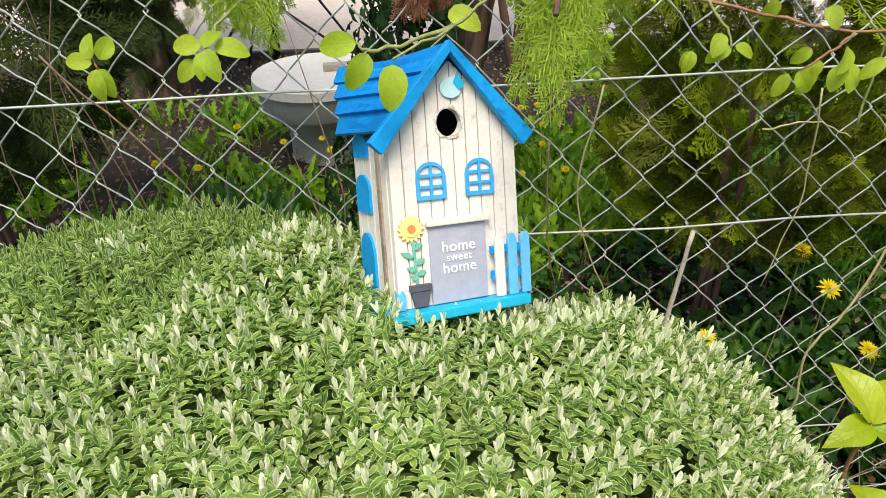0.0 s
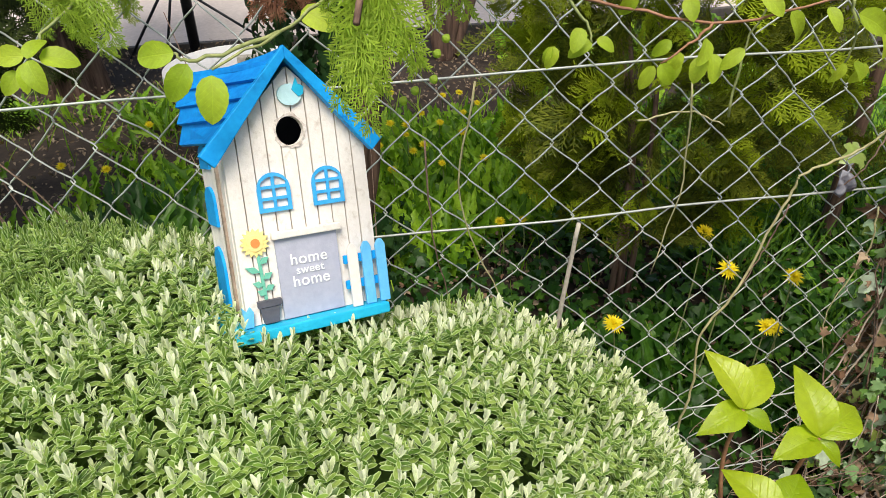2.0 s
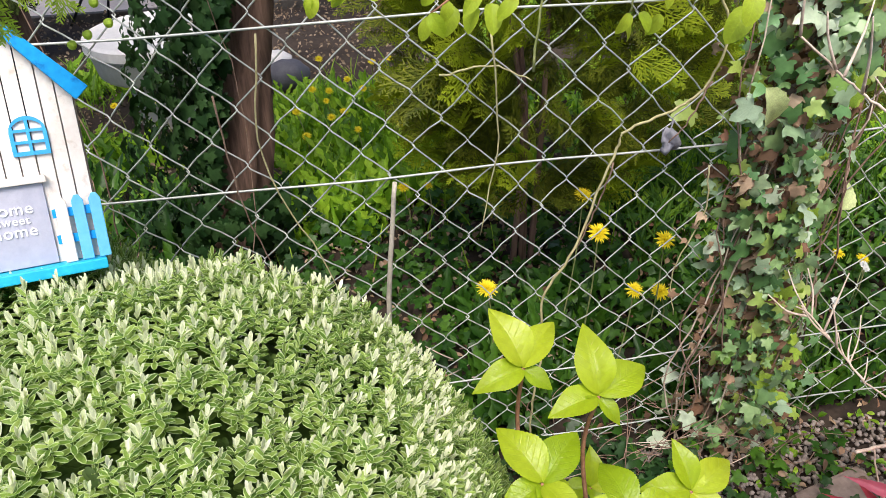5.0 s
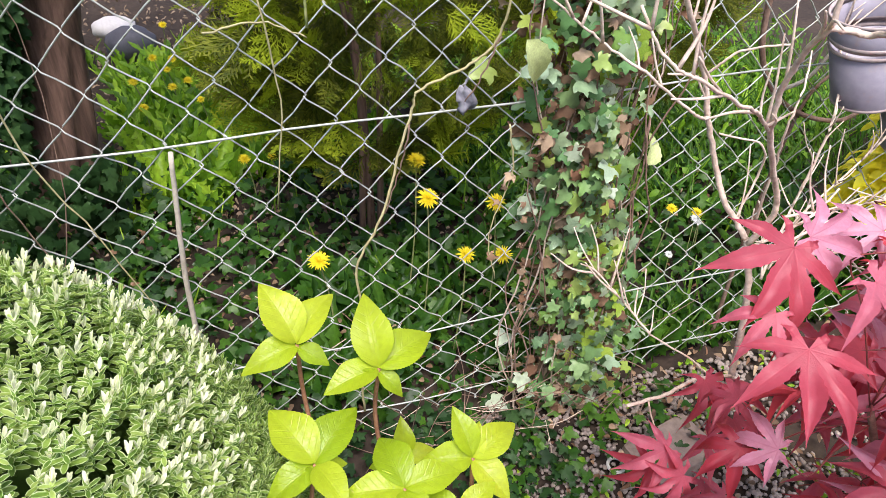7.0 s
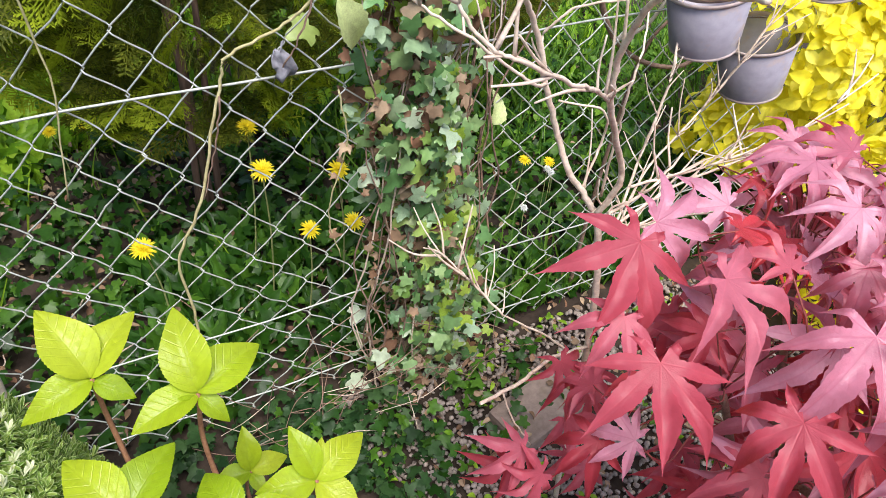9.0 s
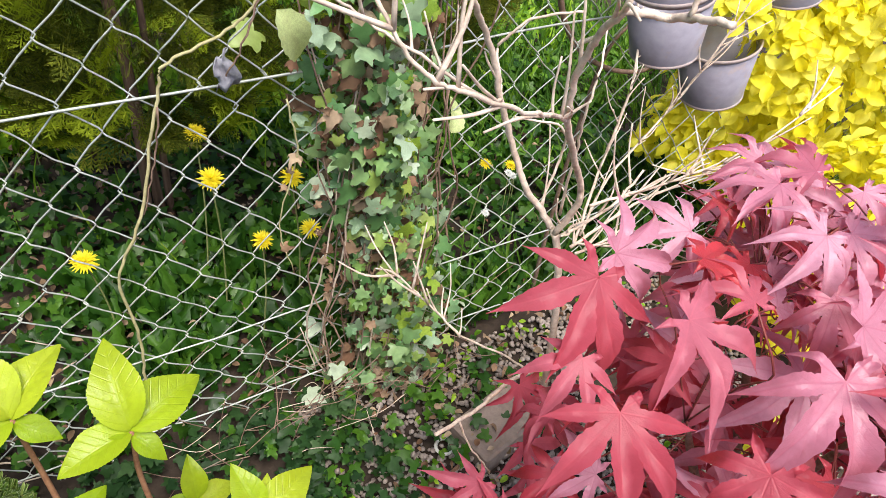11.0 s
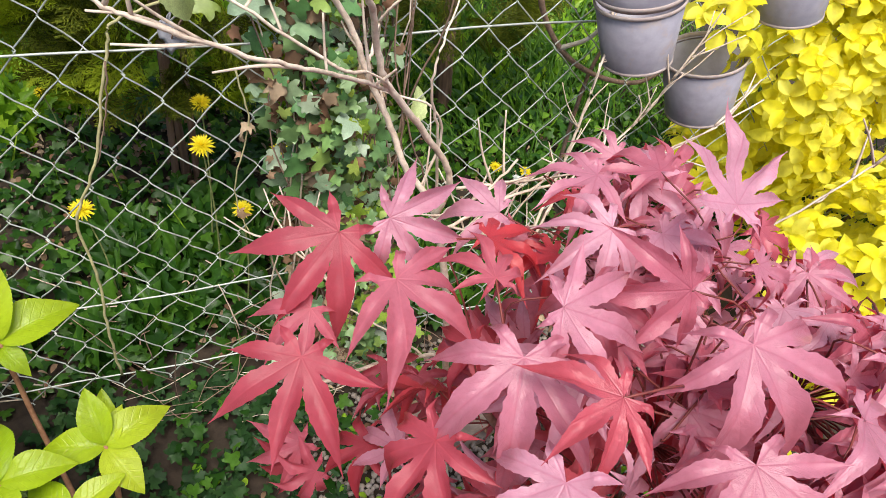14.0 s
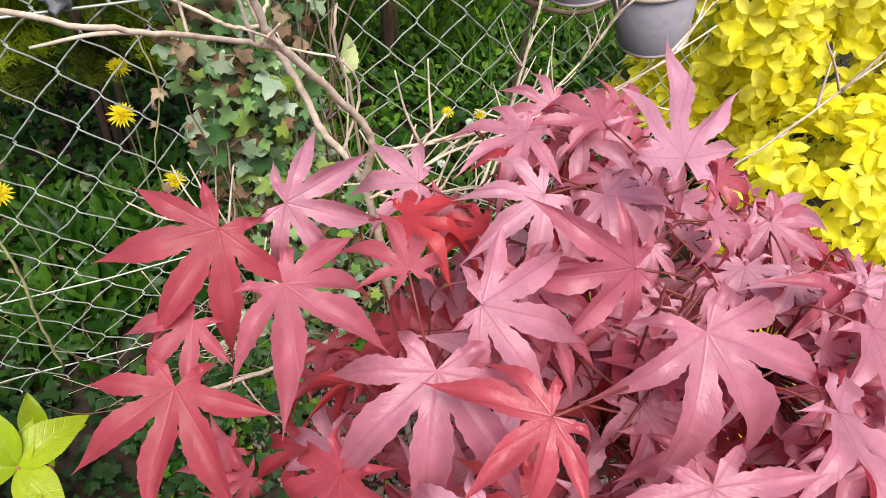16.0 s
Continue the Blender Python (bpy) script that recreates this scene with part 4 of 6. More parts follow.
# ---- hydrangea ----
def build_hydrangea():
    plant = thing("hydrangea", "young hydrangea with lime-green leaves on reddish stems", "shrub", (1.0, 0.58, 0))
    variants = [mesh_from("leaf", *quilted(44, w * 1.04, 0.38, c * 1.2, 0.48, s, 6.0, 0.008, 0.024), M_HYD) for s, (w, c) in enumerate(((0.56, 0.25), (0.62, 0.35), (0.50, 0.15), (0.58, 0.45)))]
    rng = random.Random(21)
    # top of each stem: place, then (heading, slope, length) of its leaves
    heads = [
        ((0.908, 0.640, 0.640), [(115, 55, 0.115), (40, 38, 0.105), (-158, 14, 0.092), (-40, -12, 0.062)]),
        ((0.998, 0.605, 0.610), [(92, 58, 0.120), (18, 22, 0.112), (-158, 10, 0.100), (165, 35, 0.05), (-60, -12, 0.055)]),
        ((0.905, 0.520, 0.570), [(120, 35, 0.115), (40, 30, 0.110), (-70, 10, 0.10), (-150, 10, 0.09), (0, 5, 0.05), (-110, 30, 0.05)]),
        ((1.042, 0.675, 0.315), [(85, 65, 0.095), (5, 10, 0.075), (185, 15, 0.075), (-80, 0, 0.05)]),
        ((1.085, 0.500, 0.540), [(105, 50, 0.090), (20, 25, 0.095), (175, 18, 0.085), (-65, -5, 0.085), (60, 55, 0.06)]),
        ((0.995, 0.470, 0.560), [(95, 20, 0.100), (5, 10, 0.095), (175, 15, 0.095), (-85, 10, 0.09)]),
        ((1.050, 0.440, 0.520), [(140, 25, 0.080), (20, 20, 0.085), (-100, 15, 0.08), (-30, 10, 0.07)]),
        ((0.940, 0.430, 0.500), [(150, 20, 0.085), (60, 20, 0.085), (-40, 10, 0.085), (-140, 10, 0.08)]),
    ]
    foot = Vector((0.985, 0.52, 0.0))
    for c, leaves in heads:
        c = Vector(c)
        base = foot + jitter(rng, 0.05) * 1.0
        base.z = ground_height(base.x, base.y)
        bend = Vector((rng.uniform(-0.02, 0.02), rng.uniform(-0.02, 0.02), 0))
        side = Vector((c.x, c.y, 0)) * 0.55 + Vector((base.x, base.y, 0)) * 0.45
        pts = smooth_path([base, Vector((side.x, side.y, c.z * 0.45)) + bend, Vector((c.x, c.y, c.z * 0.8)) - bend * 0.6, c], 6)
        tube("stem", pts, 0.0042, 0.0026, M_STEMRED, plant, 7)
        for k, (h, s, L) in enumerate(leaves):
            d = heading(h + rng.uniform(-6, 6), s)
            m = frame_at(c + Vector((0, 0, 0.003 - 0.002 * k)), d, Vector((0, -0.35, 1)) + jitter(rng, 0.15), L * 0.69)
            place("leaf", variants[rng.randrange(4)], plant, m)


build_hydrangea()


# ---- red maple ----
LOBES = [-128, -84, -43, 0, 43, 84, 128]
LENGTHS = [0.34, 0.66, 0.92, 1.0, 0.92, 0.66, 0.34]


def build_maple():
    tree = thing("maple_tree", "low japanese maple with red palmate leaves, their sheen coloured pink", "tree", (1.62, 0.36, 0))
    shapes = []
    for s in range(7):
        fold, droop = (0.65, 0.30) if s % 2 else (0.95, 0.55)
        q = random.Random(s)
        shapes.append(maple_blade(LOBES, [l * q.uniform(0.84, 1.08) for l in LENGTHS], 0.15, 0.112, fold, droop, s))
    shapes.append(maple_blade(LOBES, LENGTHS, 0.22, 0.100, 0.7, 0.15, 70, 16, 0.30))
    # upper leaves use the pink sheen colours, lower ones mostly red
    meshes = [mesh_from("leaf", *q, M_MAPLE) for q in shapes]
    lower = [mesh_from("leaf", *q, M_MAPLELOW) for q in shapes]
    rng = random.Random(31)
    hub = Vector((1.66, 0.34, 0.40))
    # joint, heading and slope of the middle lobe, its length
    top = [
        ((1.307, 0.383, 0.898), -150, -34, 0.074, 1), ((1.330, 0.322, 0.906), -52, -16, 0.066, 2), ((1.264, 0.300, 0.875), -122, -26, 0.066, 1),
        ((1.280, 0.352, 0.860), -160, -25, 0.045, 3), ((1.385, 0.243, 0.905), -118, -24, 0.080, 0), ((1.418, 0.263, 0.919), -25, -14, 0.060, 5),
        ((1.418, 0.192, 0.923), -170, -5, 0.052, 2), ((1.402, 0.322, 0.890), 88, 18, 0.046, 4), ((1.352, 0.410, 0.880), -25, -14, 0.064, 6),
        ((1.425, 0.385, 0.868), -28, -16, 0.054, 3), ((1.515, 0.205, 0.922), -78, -26, 0.082, 0), ((1.660, 0.262, 0.882), -104, -26, 0.076, 4),
        ((1.578, 0.312, 0.932), 80, 40, 0.062, 7), ((1.505, 0.345, 0.897), -165, -14, 0.062, 6), ((1.527, 0.409, 0.895), -172, -10, 0.060, 1),
        ((1.509, 0.258, 0.917), 165, -8, 0.062, 3), ((1.560, 0.150, 0.905), -60, -25, 0.070, 2), ((1.470, 0.140, 0.915), -100, -18, 0.066, 5),
        ((1.640, 0.190, 0.885), -60, -28, 0.074, 1), ((1.720, 0.330, 0.862), -20, -18, 0.066, 6),
        ((1.465, 0.300, 0.885), -95, -25, 0.062, 0), ((1.600, 0.420, 0.880), 110, -6, 0.060, 3), ((1.690, 0.410, 0.860), 60, -10, 0.060, 2),
        ((1.380, 0.170, 0.890), -140, -30, 0.070, 6), ((1.330, 0.230, 0.860), -150, -35, 0.066, 4), ((1.450, 0.420, 0.860), 150, -12, 0.050, 5),
        ((1.700, 0.450, 0.850), 80, -8, 0.060, 1), ((1.800, 0.420, 0.835), 20, -14, 0.062, 4), ((1.760, 0.370, 0.860), 130, -6, 0.060, 0), ((1.840, 0.340, 0.860), -30, -20, 0.066, 5), ((1.660, 0.480, 0.830), 140, -14, 0.054, 2), ((1.590, 0.470, 0.862), 170, -10, 0.052, 6),
        ((1.860, 0.470, 0.790), 60, -16, 0.058, 3), ((1.740, 0.240, 0.840), -50, -30, 0.072, 3), ((1.790, 0.300, 0.825), -10, -28, 0.070, 1), ((1.560, 0.350, 0.875), -60, -20, 0.064, 0),
    ]
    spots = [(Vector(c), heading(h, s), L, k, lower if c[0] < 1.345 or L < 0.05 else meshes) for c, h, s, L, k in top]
    for i in range(150):
        a = rng.uniform(-math.pi, math.pi)
        r = math.sqrt(rng.random())
        x, y = 1.68 + math.cos(a) * r * 0.42, 0.26 + math.sin(a) * r * 0.30
        z = 0.87 - 0.16 * r * r - rng.uniform(0.01, 0.17)
        spots.append((Vector((x, y, z)), heading(math.degrees(a) + rng.uniform(-50, 50), rng.uniform(-45, -8)), rng.uniform(0.050, 0.074), rng.randrange(7), meshes if rng.random() < 0.6 else lower))
    for i in range(190):
        x, y = rng.uniform(1.46, 1.95), rng.uniform(0.02, 0.47)
        z = 0.865 - 0.9 * max(0, abs(x - 1.66) - 0.12) ** 1.6 - 0.3 * max(0, 0.2 - y) - rng.uniform(0.0, 0.06)
        spots.append((Vector((x, y, z)), heading(rng.uniform(-180, 180) * 0.6 - 60, rng.uniform(-38, 4)), rng.uniform(0.036, 0.060), rng.randrange(7), meshes))
    for i in range(85):
        x, y, z = rng.uniform(1.27, 1.80), rng.uniform(0.26, 0.52), rng.uniform(0.30, 0.66)
        if x < 1.46 and 0.36 < z < 0.55:
            continue
        if y > 0.42 and z > 0.60:
            z -= 0.1
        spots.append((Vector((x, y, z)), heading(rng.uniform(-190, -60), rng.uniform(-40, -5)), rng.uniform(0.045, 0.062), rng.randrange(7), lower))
    # the crown falls away towards the golden shrub
    spots = [q for q in spots if q[0].dot(Vector((0.598, 0.054, 0.800))) < 1.709]
    # trunk and limbs
    foot = Vector((1.68, 0.40, ground_height(1.68, 0.40) - 0.02))
    tube("trunk", smooth_path([foot, (1.69, 0.37, 0.18), (1.65, 0.35, 0.36), hub], 6), 0.019, 0.013, M_TWIGB, tree, 10, "slim brown trunk")
    limbs = []
    for end in ((1.42, 0.33, 0.72), (1.52, 0.24, 0.76), (1.66, 0.24, 0.76), (1.76, 0.32, 0.70), (1.57, 0.40, 0.76), (1.42, 0.20, 0.72)):
        e = Vector(end)
        mid = hub.lerp(e, 0.5) + Vector((0, 0, -0.03)) + jitter(rng, 0.02)
        pts = smooth_path([hub, mid, e], 7)
        limbs += pts
        tube("limb", pts, 0.0075, 0.0035, M_TWIGB, tree, 7)
    for p, d, L, k, ms in spots:
        near = min(limbs, key=lambda q: (q - p).length)
        n = Vector((-0.05, -0.46, 0.88)) + jitter(rng, 0.48)
        m = frame_at(p, d, n, L * 1.2)
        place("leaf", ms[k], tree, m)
        start = p - d * 0.05 * rng.uniform(0.6, 1.1) + Vector((0, 0, -0.025))
        if (near - start).length < 0.16:
            v, f = tube_data(smooth_path([near, near.lerp(start, 0.6) + Vector((0, 0, 0.012)), start, p - Vector((0, 0, 0.001))], 3), 0.0009, 5)
            to_object("leaf_stalk", mesh_from("leaf_stalk", v, f, M_STALK), None, tree)


build_maple()


# ---- bare shrub ----
def build_bare_shrub():
    shrub = thing("bare_shrub", "leafless shrub with pale dry twigs beside the fence", "shrub", (1.56, 0.56, 0))
    rng = random.Random(41)
    Y = 0.55
    runs = [
        (0.0085, 0.0070, [(1.555, 0.57, 0.0), (1.515, 0.56, 0.25), (1.491, 0.555, 0.48), (1.480, 0.565, 0.618), (1.465, 0.575, 0.705), (1.460, 0.585, 0.726)]),
        (0.0070, 0.0042, [(1.460, 0.585, 0.726), (1.448, 0.60, 0.748), (1.431, 0.61, 0.773), (1.418, 0.625, 0.815), (1.392, 0.628, 0.877), (1.380, 0.630, 0.915), (1.357, 0.625, 0.958), (1.320, 0.60, 1.004), (1.285, 0.59, 1.06)]),
        (0.0068, 0.0036, [(1.460, 0.580, 0.722), (1.466, 0.565, 0.77), (1.462, 0.562, 0.797), (1.437, 0.555, 0.84), (1.386, 0.53, 0.916), (1.375, 0.52, 0.937), (1.365, 0.51, 0.975), (1.357, 0.495, 1.005), (1.344, 0.472, 1.035), (1.337, 0.455, 1.052), (1.333, 0.45, 1.10)]),
        (0.0031, 0.0018, [(1.386, 0.53, 0.916), (1.345, 0.50, 0.948), (1.301, 0.462, 0.981), (1.262, 0.442, 1.004), (1.212, 0.425, 1.035), (1.190, 0.425, 1.046), (1.172, 0.43, 1.062), (1.158, 0.44, 1.09)]),
        (0.0030, 0.0018, [(1.390, 0.628, 0.880), (1.365, 0.610, 0.892), (1.340, 0.610, 0.910), (1.285, 0.608, 0.954), (1.248, 0.63, 0.978), (1.219, 0.64, 1.001), (1.17, 0.65, 1.04)]),
        (0.0052, 0.0040, [(1.337, 0.455, 1.052), (1.358, 0.452, 1.048), (1.372, 0.445, 1.047), (1.366, 0.415, 1.060), (1.362, 0.395, 1.066)]),
        (0.0030, 0.0020, [(1.368, 0.43, 1.055), (1.372, 0.43, 1.08), (1.38, 0.43, 1.12)]),
        (0.0026, 0.0014, [(1.460, 0.580, 0.75), (1.449, 0.57, 0.839), (1.432, 0.555, 0.900), (1.441, 0.56, 0.94), (1.464, 0.59, 0.966)]),
        (0.0040, 0.0026, [(1.70, 0.76, 0.46), (1.764, 0.81, 0.558), (1.785, 0.82, 0.645), (1.800, 0.83, 0.712), (1.852, 0.895, 0.764), (1.860, 0.93, 0.81), (1.862, 0.93, 0.90)]),
        (0.0018, 0.0012, [(1.828, 0.86, 0.735), (1.90, 0.90, 0.735), (1.962, 0.88, 0.760)]),
        (0.0034, 0.0020, [(1.72, 0.77, 0.47), (1.779, 0.80, 0.551), (1.896, 0.82, 0.645), (1.925, 0.80, 0.746), (1.95, 0.80, 0.80)]),
        (0.0026, 0.0014, [(1.372, 0.60, 0.569), (1.346, 0.63, 0.60), (1.318, 0.66, 0.635), (1.303, 0.671, 0.645)]),
        (0.0016, 0.0012, [(1.242, 0.75, 0.40), (1.222, 0.75, 0.50)]),
        (0.0046, 0.0034, [(1.490, 0.555, 0.50), (1.40, 0.53, 0.545), (1.335, 0.50, 0.572), (1.262, 0.475, 0.605)]),
        (0.0018, 0.0014, [(1.300, 0.488, 0.588), (1.315, 0.478, 0.54), (1.345, 0.468, 0.48)]),
        (0.0028, 0.0016, [(1.469, Y, 0.783), (1.548, Y, 0.779), (1.642, Y, 0.782)]),
        (0.0026, 0.0014, [(1.468, Y, 0.715), (1.560, Y, 0.709), (1.753, Y, 0.680)]),
        (0.0030, 0.0015, [(1.459, Y, 0.726), (1.538, Y, 0.762), (1.707, Y, 0.788), (1.83, Y, 0.85)]),
        (0.0030, 0.0020, [(1.390, 0.628, 0.885), (1.402, 0.65, 0.890), (1.416, 0.68, 0.902), (1.426, 0.67, 0.924), (1.443, 0.66, 0.941), (1.475, 0.63, 0.955)]),
        (0.0032, 0.0020, [(1.459, 0.57, 0.726), (1.50, Y, 0.77), (1.533, Y, 0.810)]),
        (0.0026, 0.0018, [(1.49, 0.555, 0.46), (1.43, 0.57, 0.53), (1.372, 0.60, 0.569)]),
        (0.0022, 0.0012, [(1.72, 0.45, 0.70), (1.80, 0.42, 0.80), (1.92, 0.42, 0.88), (2.02, 0.42, 0.93)]),
        (0.0026, 0.0018, [(1.448, 0.60, 0.748), (1.470, 0.61, 0.80), (1.452, 0.60, 0.85), (1.405, 0.62, 0.862)]),
    ]
    for r0, r1, pts in runs:
        tube("branch" if r0 > 0.004 else "twig", smooth_path(pts, 6, 0.0009, rng), r0 * (0.58 if r0 > 0.0045 else 0.66), r1 * 0.62, M_TWIG, shrub, 7)
    for i in range(120):
        run = runs[rng.choice((1, 2, 3, 4, 8, 8, 10, 10, 11, 15, 16, 17, 17, 15, 16, 19, 21))][2]
        k = rng.randrange(len(run) - 1)
        p = Vector(run[k]).lerp(Vector(run[k + 1]), rng.random())
        d = (Vector(run[k + 1]) - Vector(run[k])).normalized()
        d = (d * 0.7 + Vector((rng.uniform(-1, 1), rng.uniform(-0.5, 0.5), rng.uniform(-0.3, 1)))).normalized()
        L = rng.uniform(0.025, 0.10)
        tube("twig", smooth_path([p, p + d * L * 0.5 + jitter(rng, 0.005), p + d * L], 4), rng.uniform(0.0011, 0.0020), 0.0008, M_TWIG, shrub, 5)
    wilted = mesh_from("wilted_leaf", *blade(12, 0.55, 0.3, 0.5, 0.4, 0.06, 0.9, 0.03, 3), M_PALELEAF)
    place("leaf", wilted, shrub, frame_at((1.214, 0.745, 0.942), heading(-25, -62), (0.1, -0.9, 0.4), 0.062), "pale wilted leaf hanging on a twig")
    place("leaf", wilted, shrub, frame_at((1.560, 0.951, 0.598), heading(40, 60), (0.1, -0.9, 0.4), 0.055), "pale wilted leaf")


build_bare_shrub()


# ---- ivy on the post ----
def build_ivy():
    ivy = thing("ivy", "dark green ivy with dry leaves climbing the fence post", "ivy", (1.45, 0.94, 0))
    rng = random.Random(51)
    angles, lengths = [-108, -56, 0, 56, 108], [0.52, 0.74, 1.0, 0.74, 0.52]
    shapes = [palmate(angles, [l * random.Random(90 + s).uniform(0.85, 1.1) for l in lengths], 0.66, 0.30, 0.30, 0.40, 0.0, 60 + s, 4, 1.4) for s in range(5)]
    old = [mesh_from("leaf", *q, M_IVY) for q in shapes]
    young = [mesh_from("leaf", *q, M_IVYYOUNG) for q in shapes]
    dry_shapes = [palmate(angles, [0.6, 0.85, 1.0, 0.85, 0.6], 0.72, 0.24, 1.3, 1.2, 0.0, 80 + s, 4) for s in range(3)]
    dry = [mesh_from("dry_leaf", *q, M_DRY) for q in dry_shapes]

    def width(z):
        return 0.105 + 0.02 * math.sin(z * 9) + 0.05 * max(0, 0.25 - z) / 0.25

    many, many_dry = [], []
    placed = 0
    for i in range(1350):
        z = rng.uniform(0.02, 1.22)
        cx = 1.445 + 0.04 * (0.5 - z) + 0.02 * math.sin(z * 6)
        w = width(z)
        u = rng.gauss(0, 0.5)
        if abs(u) > 1.25:
            continue
        x = cx + u * w
        y = 0.90 + 0.055 * abs(u) + rng.uniform(-0.03, 0.05)
        d = heading(rng.uniform(-180, 0), rng.uniform(-75, 20))
        d = Vector((d.x, d.y * 0.35 - 0.1, d.z - 0.2))
        n = Vector((0.5 * u, -1, 0.55)) + jitter(rng, 0.85)
        L = rng.uniform(0.016, 0.038) * (0.75 if abs(u) < 0.3 and rng.random() < 0.5 else 1)
        m = frame_at((x, y, z), d, n, L)
        q = rng.random()
        if q < (0.32 if u < -0.1 else 0.15):
            many_dry.append((rng.randrange(3), m @ Matrix.Scale(0.68, 4)))
        elif placed < 300 and 0.0 < z < 1.0:
            placed += 1
            fresh = rng.random() < (0.38 if -0.1 < u < 0.6 else 0.14)
            place("leaf", (young if fresh else old)[rng.randrange(5)], ivy, m)
        else:
            many.append((rng.randrange(5), m))
    for i in range(360):
        z = rng.uniform(0.05, 1.1)
        x = 1.425 + rng.gauss(0, 0.055)
        many_dry.append((rng.randrange(3), frame_at((x, 0.93 + rng.uniform(0, 0.05), z), heading(rng.uniform(-180, 0), rng.uniform(-80, 10)), Vector((0, -1, 0.4)) + jitter(rng, 0.6), rng.uniform(0.008, 0.017))))
    stuff("foliage", shapes, many, M_IVYMANY, ivy)
    stuff("dry_leaves", dry_shapes, many_dry, M_DRY, ivy, "curled brown dead leaves")
    for k in range(40):
        x = 1.44 + rng.gauss(0, 0.045)
        pts = [(x + rng.uniform(-0.04, 0.04), 0.955 + rng.uniform(-0.03, 0.03), z + rng.uniform(-0.05, 0.05)) for z in (0.0, 0.2, 0.4, 0.6, 0.8, 1.0, 1.3)]
        tube("stem", smooth_path(pts, 6, 0.003, rng), rng.uniform(0.0012, 0.0028), 0.0010, M_TWIGB if k % 5 else M_TWIG, ivy, 5)
    # tangle of dry stems at the foot
    for k in range(84):
        p = Vector((rng.uniform(1.08, 1.62), rng.uniform(0.84, 0.99), rng.uniform(0.0, 0.26) * rng.random()))
        d = Vector((rng.uniform(-1, 1), rng.uniform(-0.25, 0.25), rng.uniform(-0.4, 0.5))).normalized()
        L = rng.uniform(0.08, 0.24)
        tube("dry_stem", smooth_path([p, p + d * L * 0.5 + jitter(rng, 0.03), p + d * L + jitter(rng, 0.03)], 5), 0.0011, 0.0007, M_TWIGB if k % 6 else M_TWIG, ivy, 4)
    return shapes


IVY_SHAPES = build_ivy()


# ---- pots on the fence and the golden shrub ----
def lathe(profile, seg=28):
    v, f = [], []
    for r, z in profile:
        for k in range(seg):
            t = 2 * math.pi * k / seg
            v.append((r * math.cos(t), r * math.sin(t), z))
    for i in range(len(profile) - 1):
        for k in range(seg):
            f.append((i * seg + k, i * seg + (k + 1) % seg, (i + 1) * seg + (k + 1) % seg, (i + 1) * seg + k))
    return v, f


def build_pot(at, lean, rim_r, height, label, double=False):
    pot = thing("plant_pot", label, "pot", at, "pots on the fence")
    pot.matrix_basis = Matrix.Translation(at) @ Euler([radians(a) for a in lean]).to_matrix().to_4x4()
    b = rim_r * 0.77

    def turned(name, profile, material, label="", lift=0.0):
        v, f = lathe([(r, z + lift) for r, z in profile], 40)
        ob = new(name, mesh_from(name, v, f, material))
        ob.parent = pot
        return tagged(ob, label)
    turned("body", [(0.002, 0.002), (b * 0.95, 0.0), (b, 0.002), (b * 1.015, 0.006), (rim_r * 0.95, height - 0.006), (rim_r * 0.92, height - 0.006), (b * 0.93, 0.008), (0.002, 0.008)], M_PLASTIC)
    turned("bead", [(b * 0.995, 0.001), (b * 1.035, 0.002), (b * 1.035, 0.005), (b * 1.0, 0.007)], M_RIMP, "worn pale foot bead")
    rim = [(rim_r * 0.945, height - 0.006), (rim_r * 0.975, height - 0.005), (rim_r * 0.99, height - 0.003), (rim_r * 0.99, height), (rim_r * 0.97, height + 0.001), (rim_r * 0.94, height), (rim_r * 0.91, height - 0.010), (rim_r * 0.945, height - 0.006)]
    turned("rim", rim, M_RIMP, "rolled dusty rim")
    if double:
        turned("rim", rim, M_RIMP, "rim of a second pot stacked inside", 0.013)
        turned("inner_pot", [(rim_r * 0.955, height + 0.010), (rim_r * 1.02, height + 0.048), (rim_r * 0.99, height + 0.048), (rim_r * 0.93, height + 0.010)], M_PLASTIC, "second pot stacked inside")
        turned("rim", [(r * 1.06, z) for r, z in rim], M_RIMP, "rim of the stacked pot", 0.052)
    turned("potting_soil", [(0.001, height * 0.22), (rim_r * 0.76, height * 0.22)], M_SOIL)
    # hanger hooked into the mesh behind
    inv = pot.matrix_basis.inverted()
    top = Vector(at) + Vector((0, 0, height))
    pts = [inv @ Vector(p) for p in smooth_path([top + Vector((0, rim_r * 0.9, -0.015)), top + Vector((0, rim_r * 0.9 + 0.02, 0.03)), Vector((at[0], FENCE_Y, at[2] + height + 0.045)), Vector((at[0], FENCE_Y + 0.008, at[2] + height + 0.02))], 4)]
    v, f = tube_data(pts, 0.0018, 5)
    ob = new("hanger", mesh_from("hanger", v, f, M_WIRE))
    ob.parent = pot
    return pot


build_pot((1.890, 0.864, 0.728), (-3, -13, 0), 0.069, 0.103, "dusty grey plastic pots stacked and hung on the fence", True)
build_pot((2.052, 0.866, 0.618), (-2, -14, 0), 0.071, 0.112, "dusty grey plastic pot hung on the fence")
build_pot((2.157, 0.864, 0.787), (-3, -13, 0), 0.067, 0.114, "grey plastic pot hung among yellow leaves")


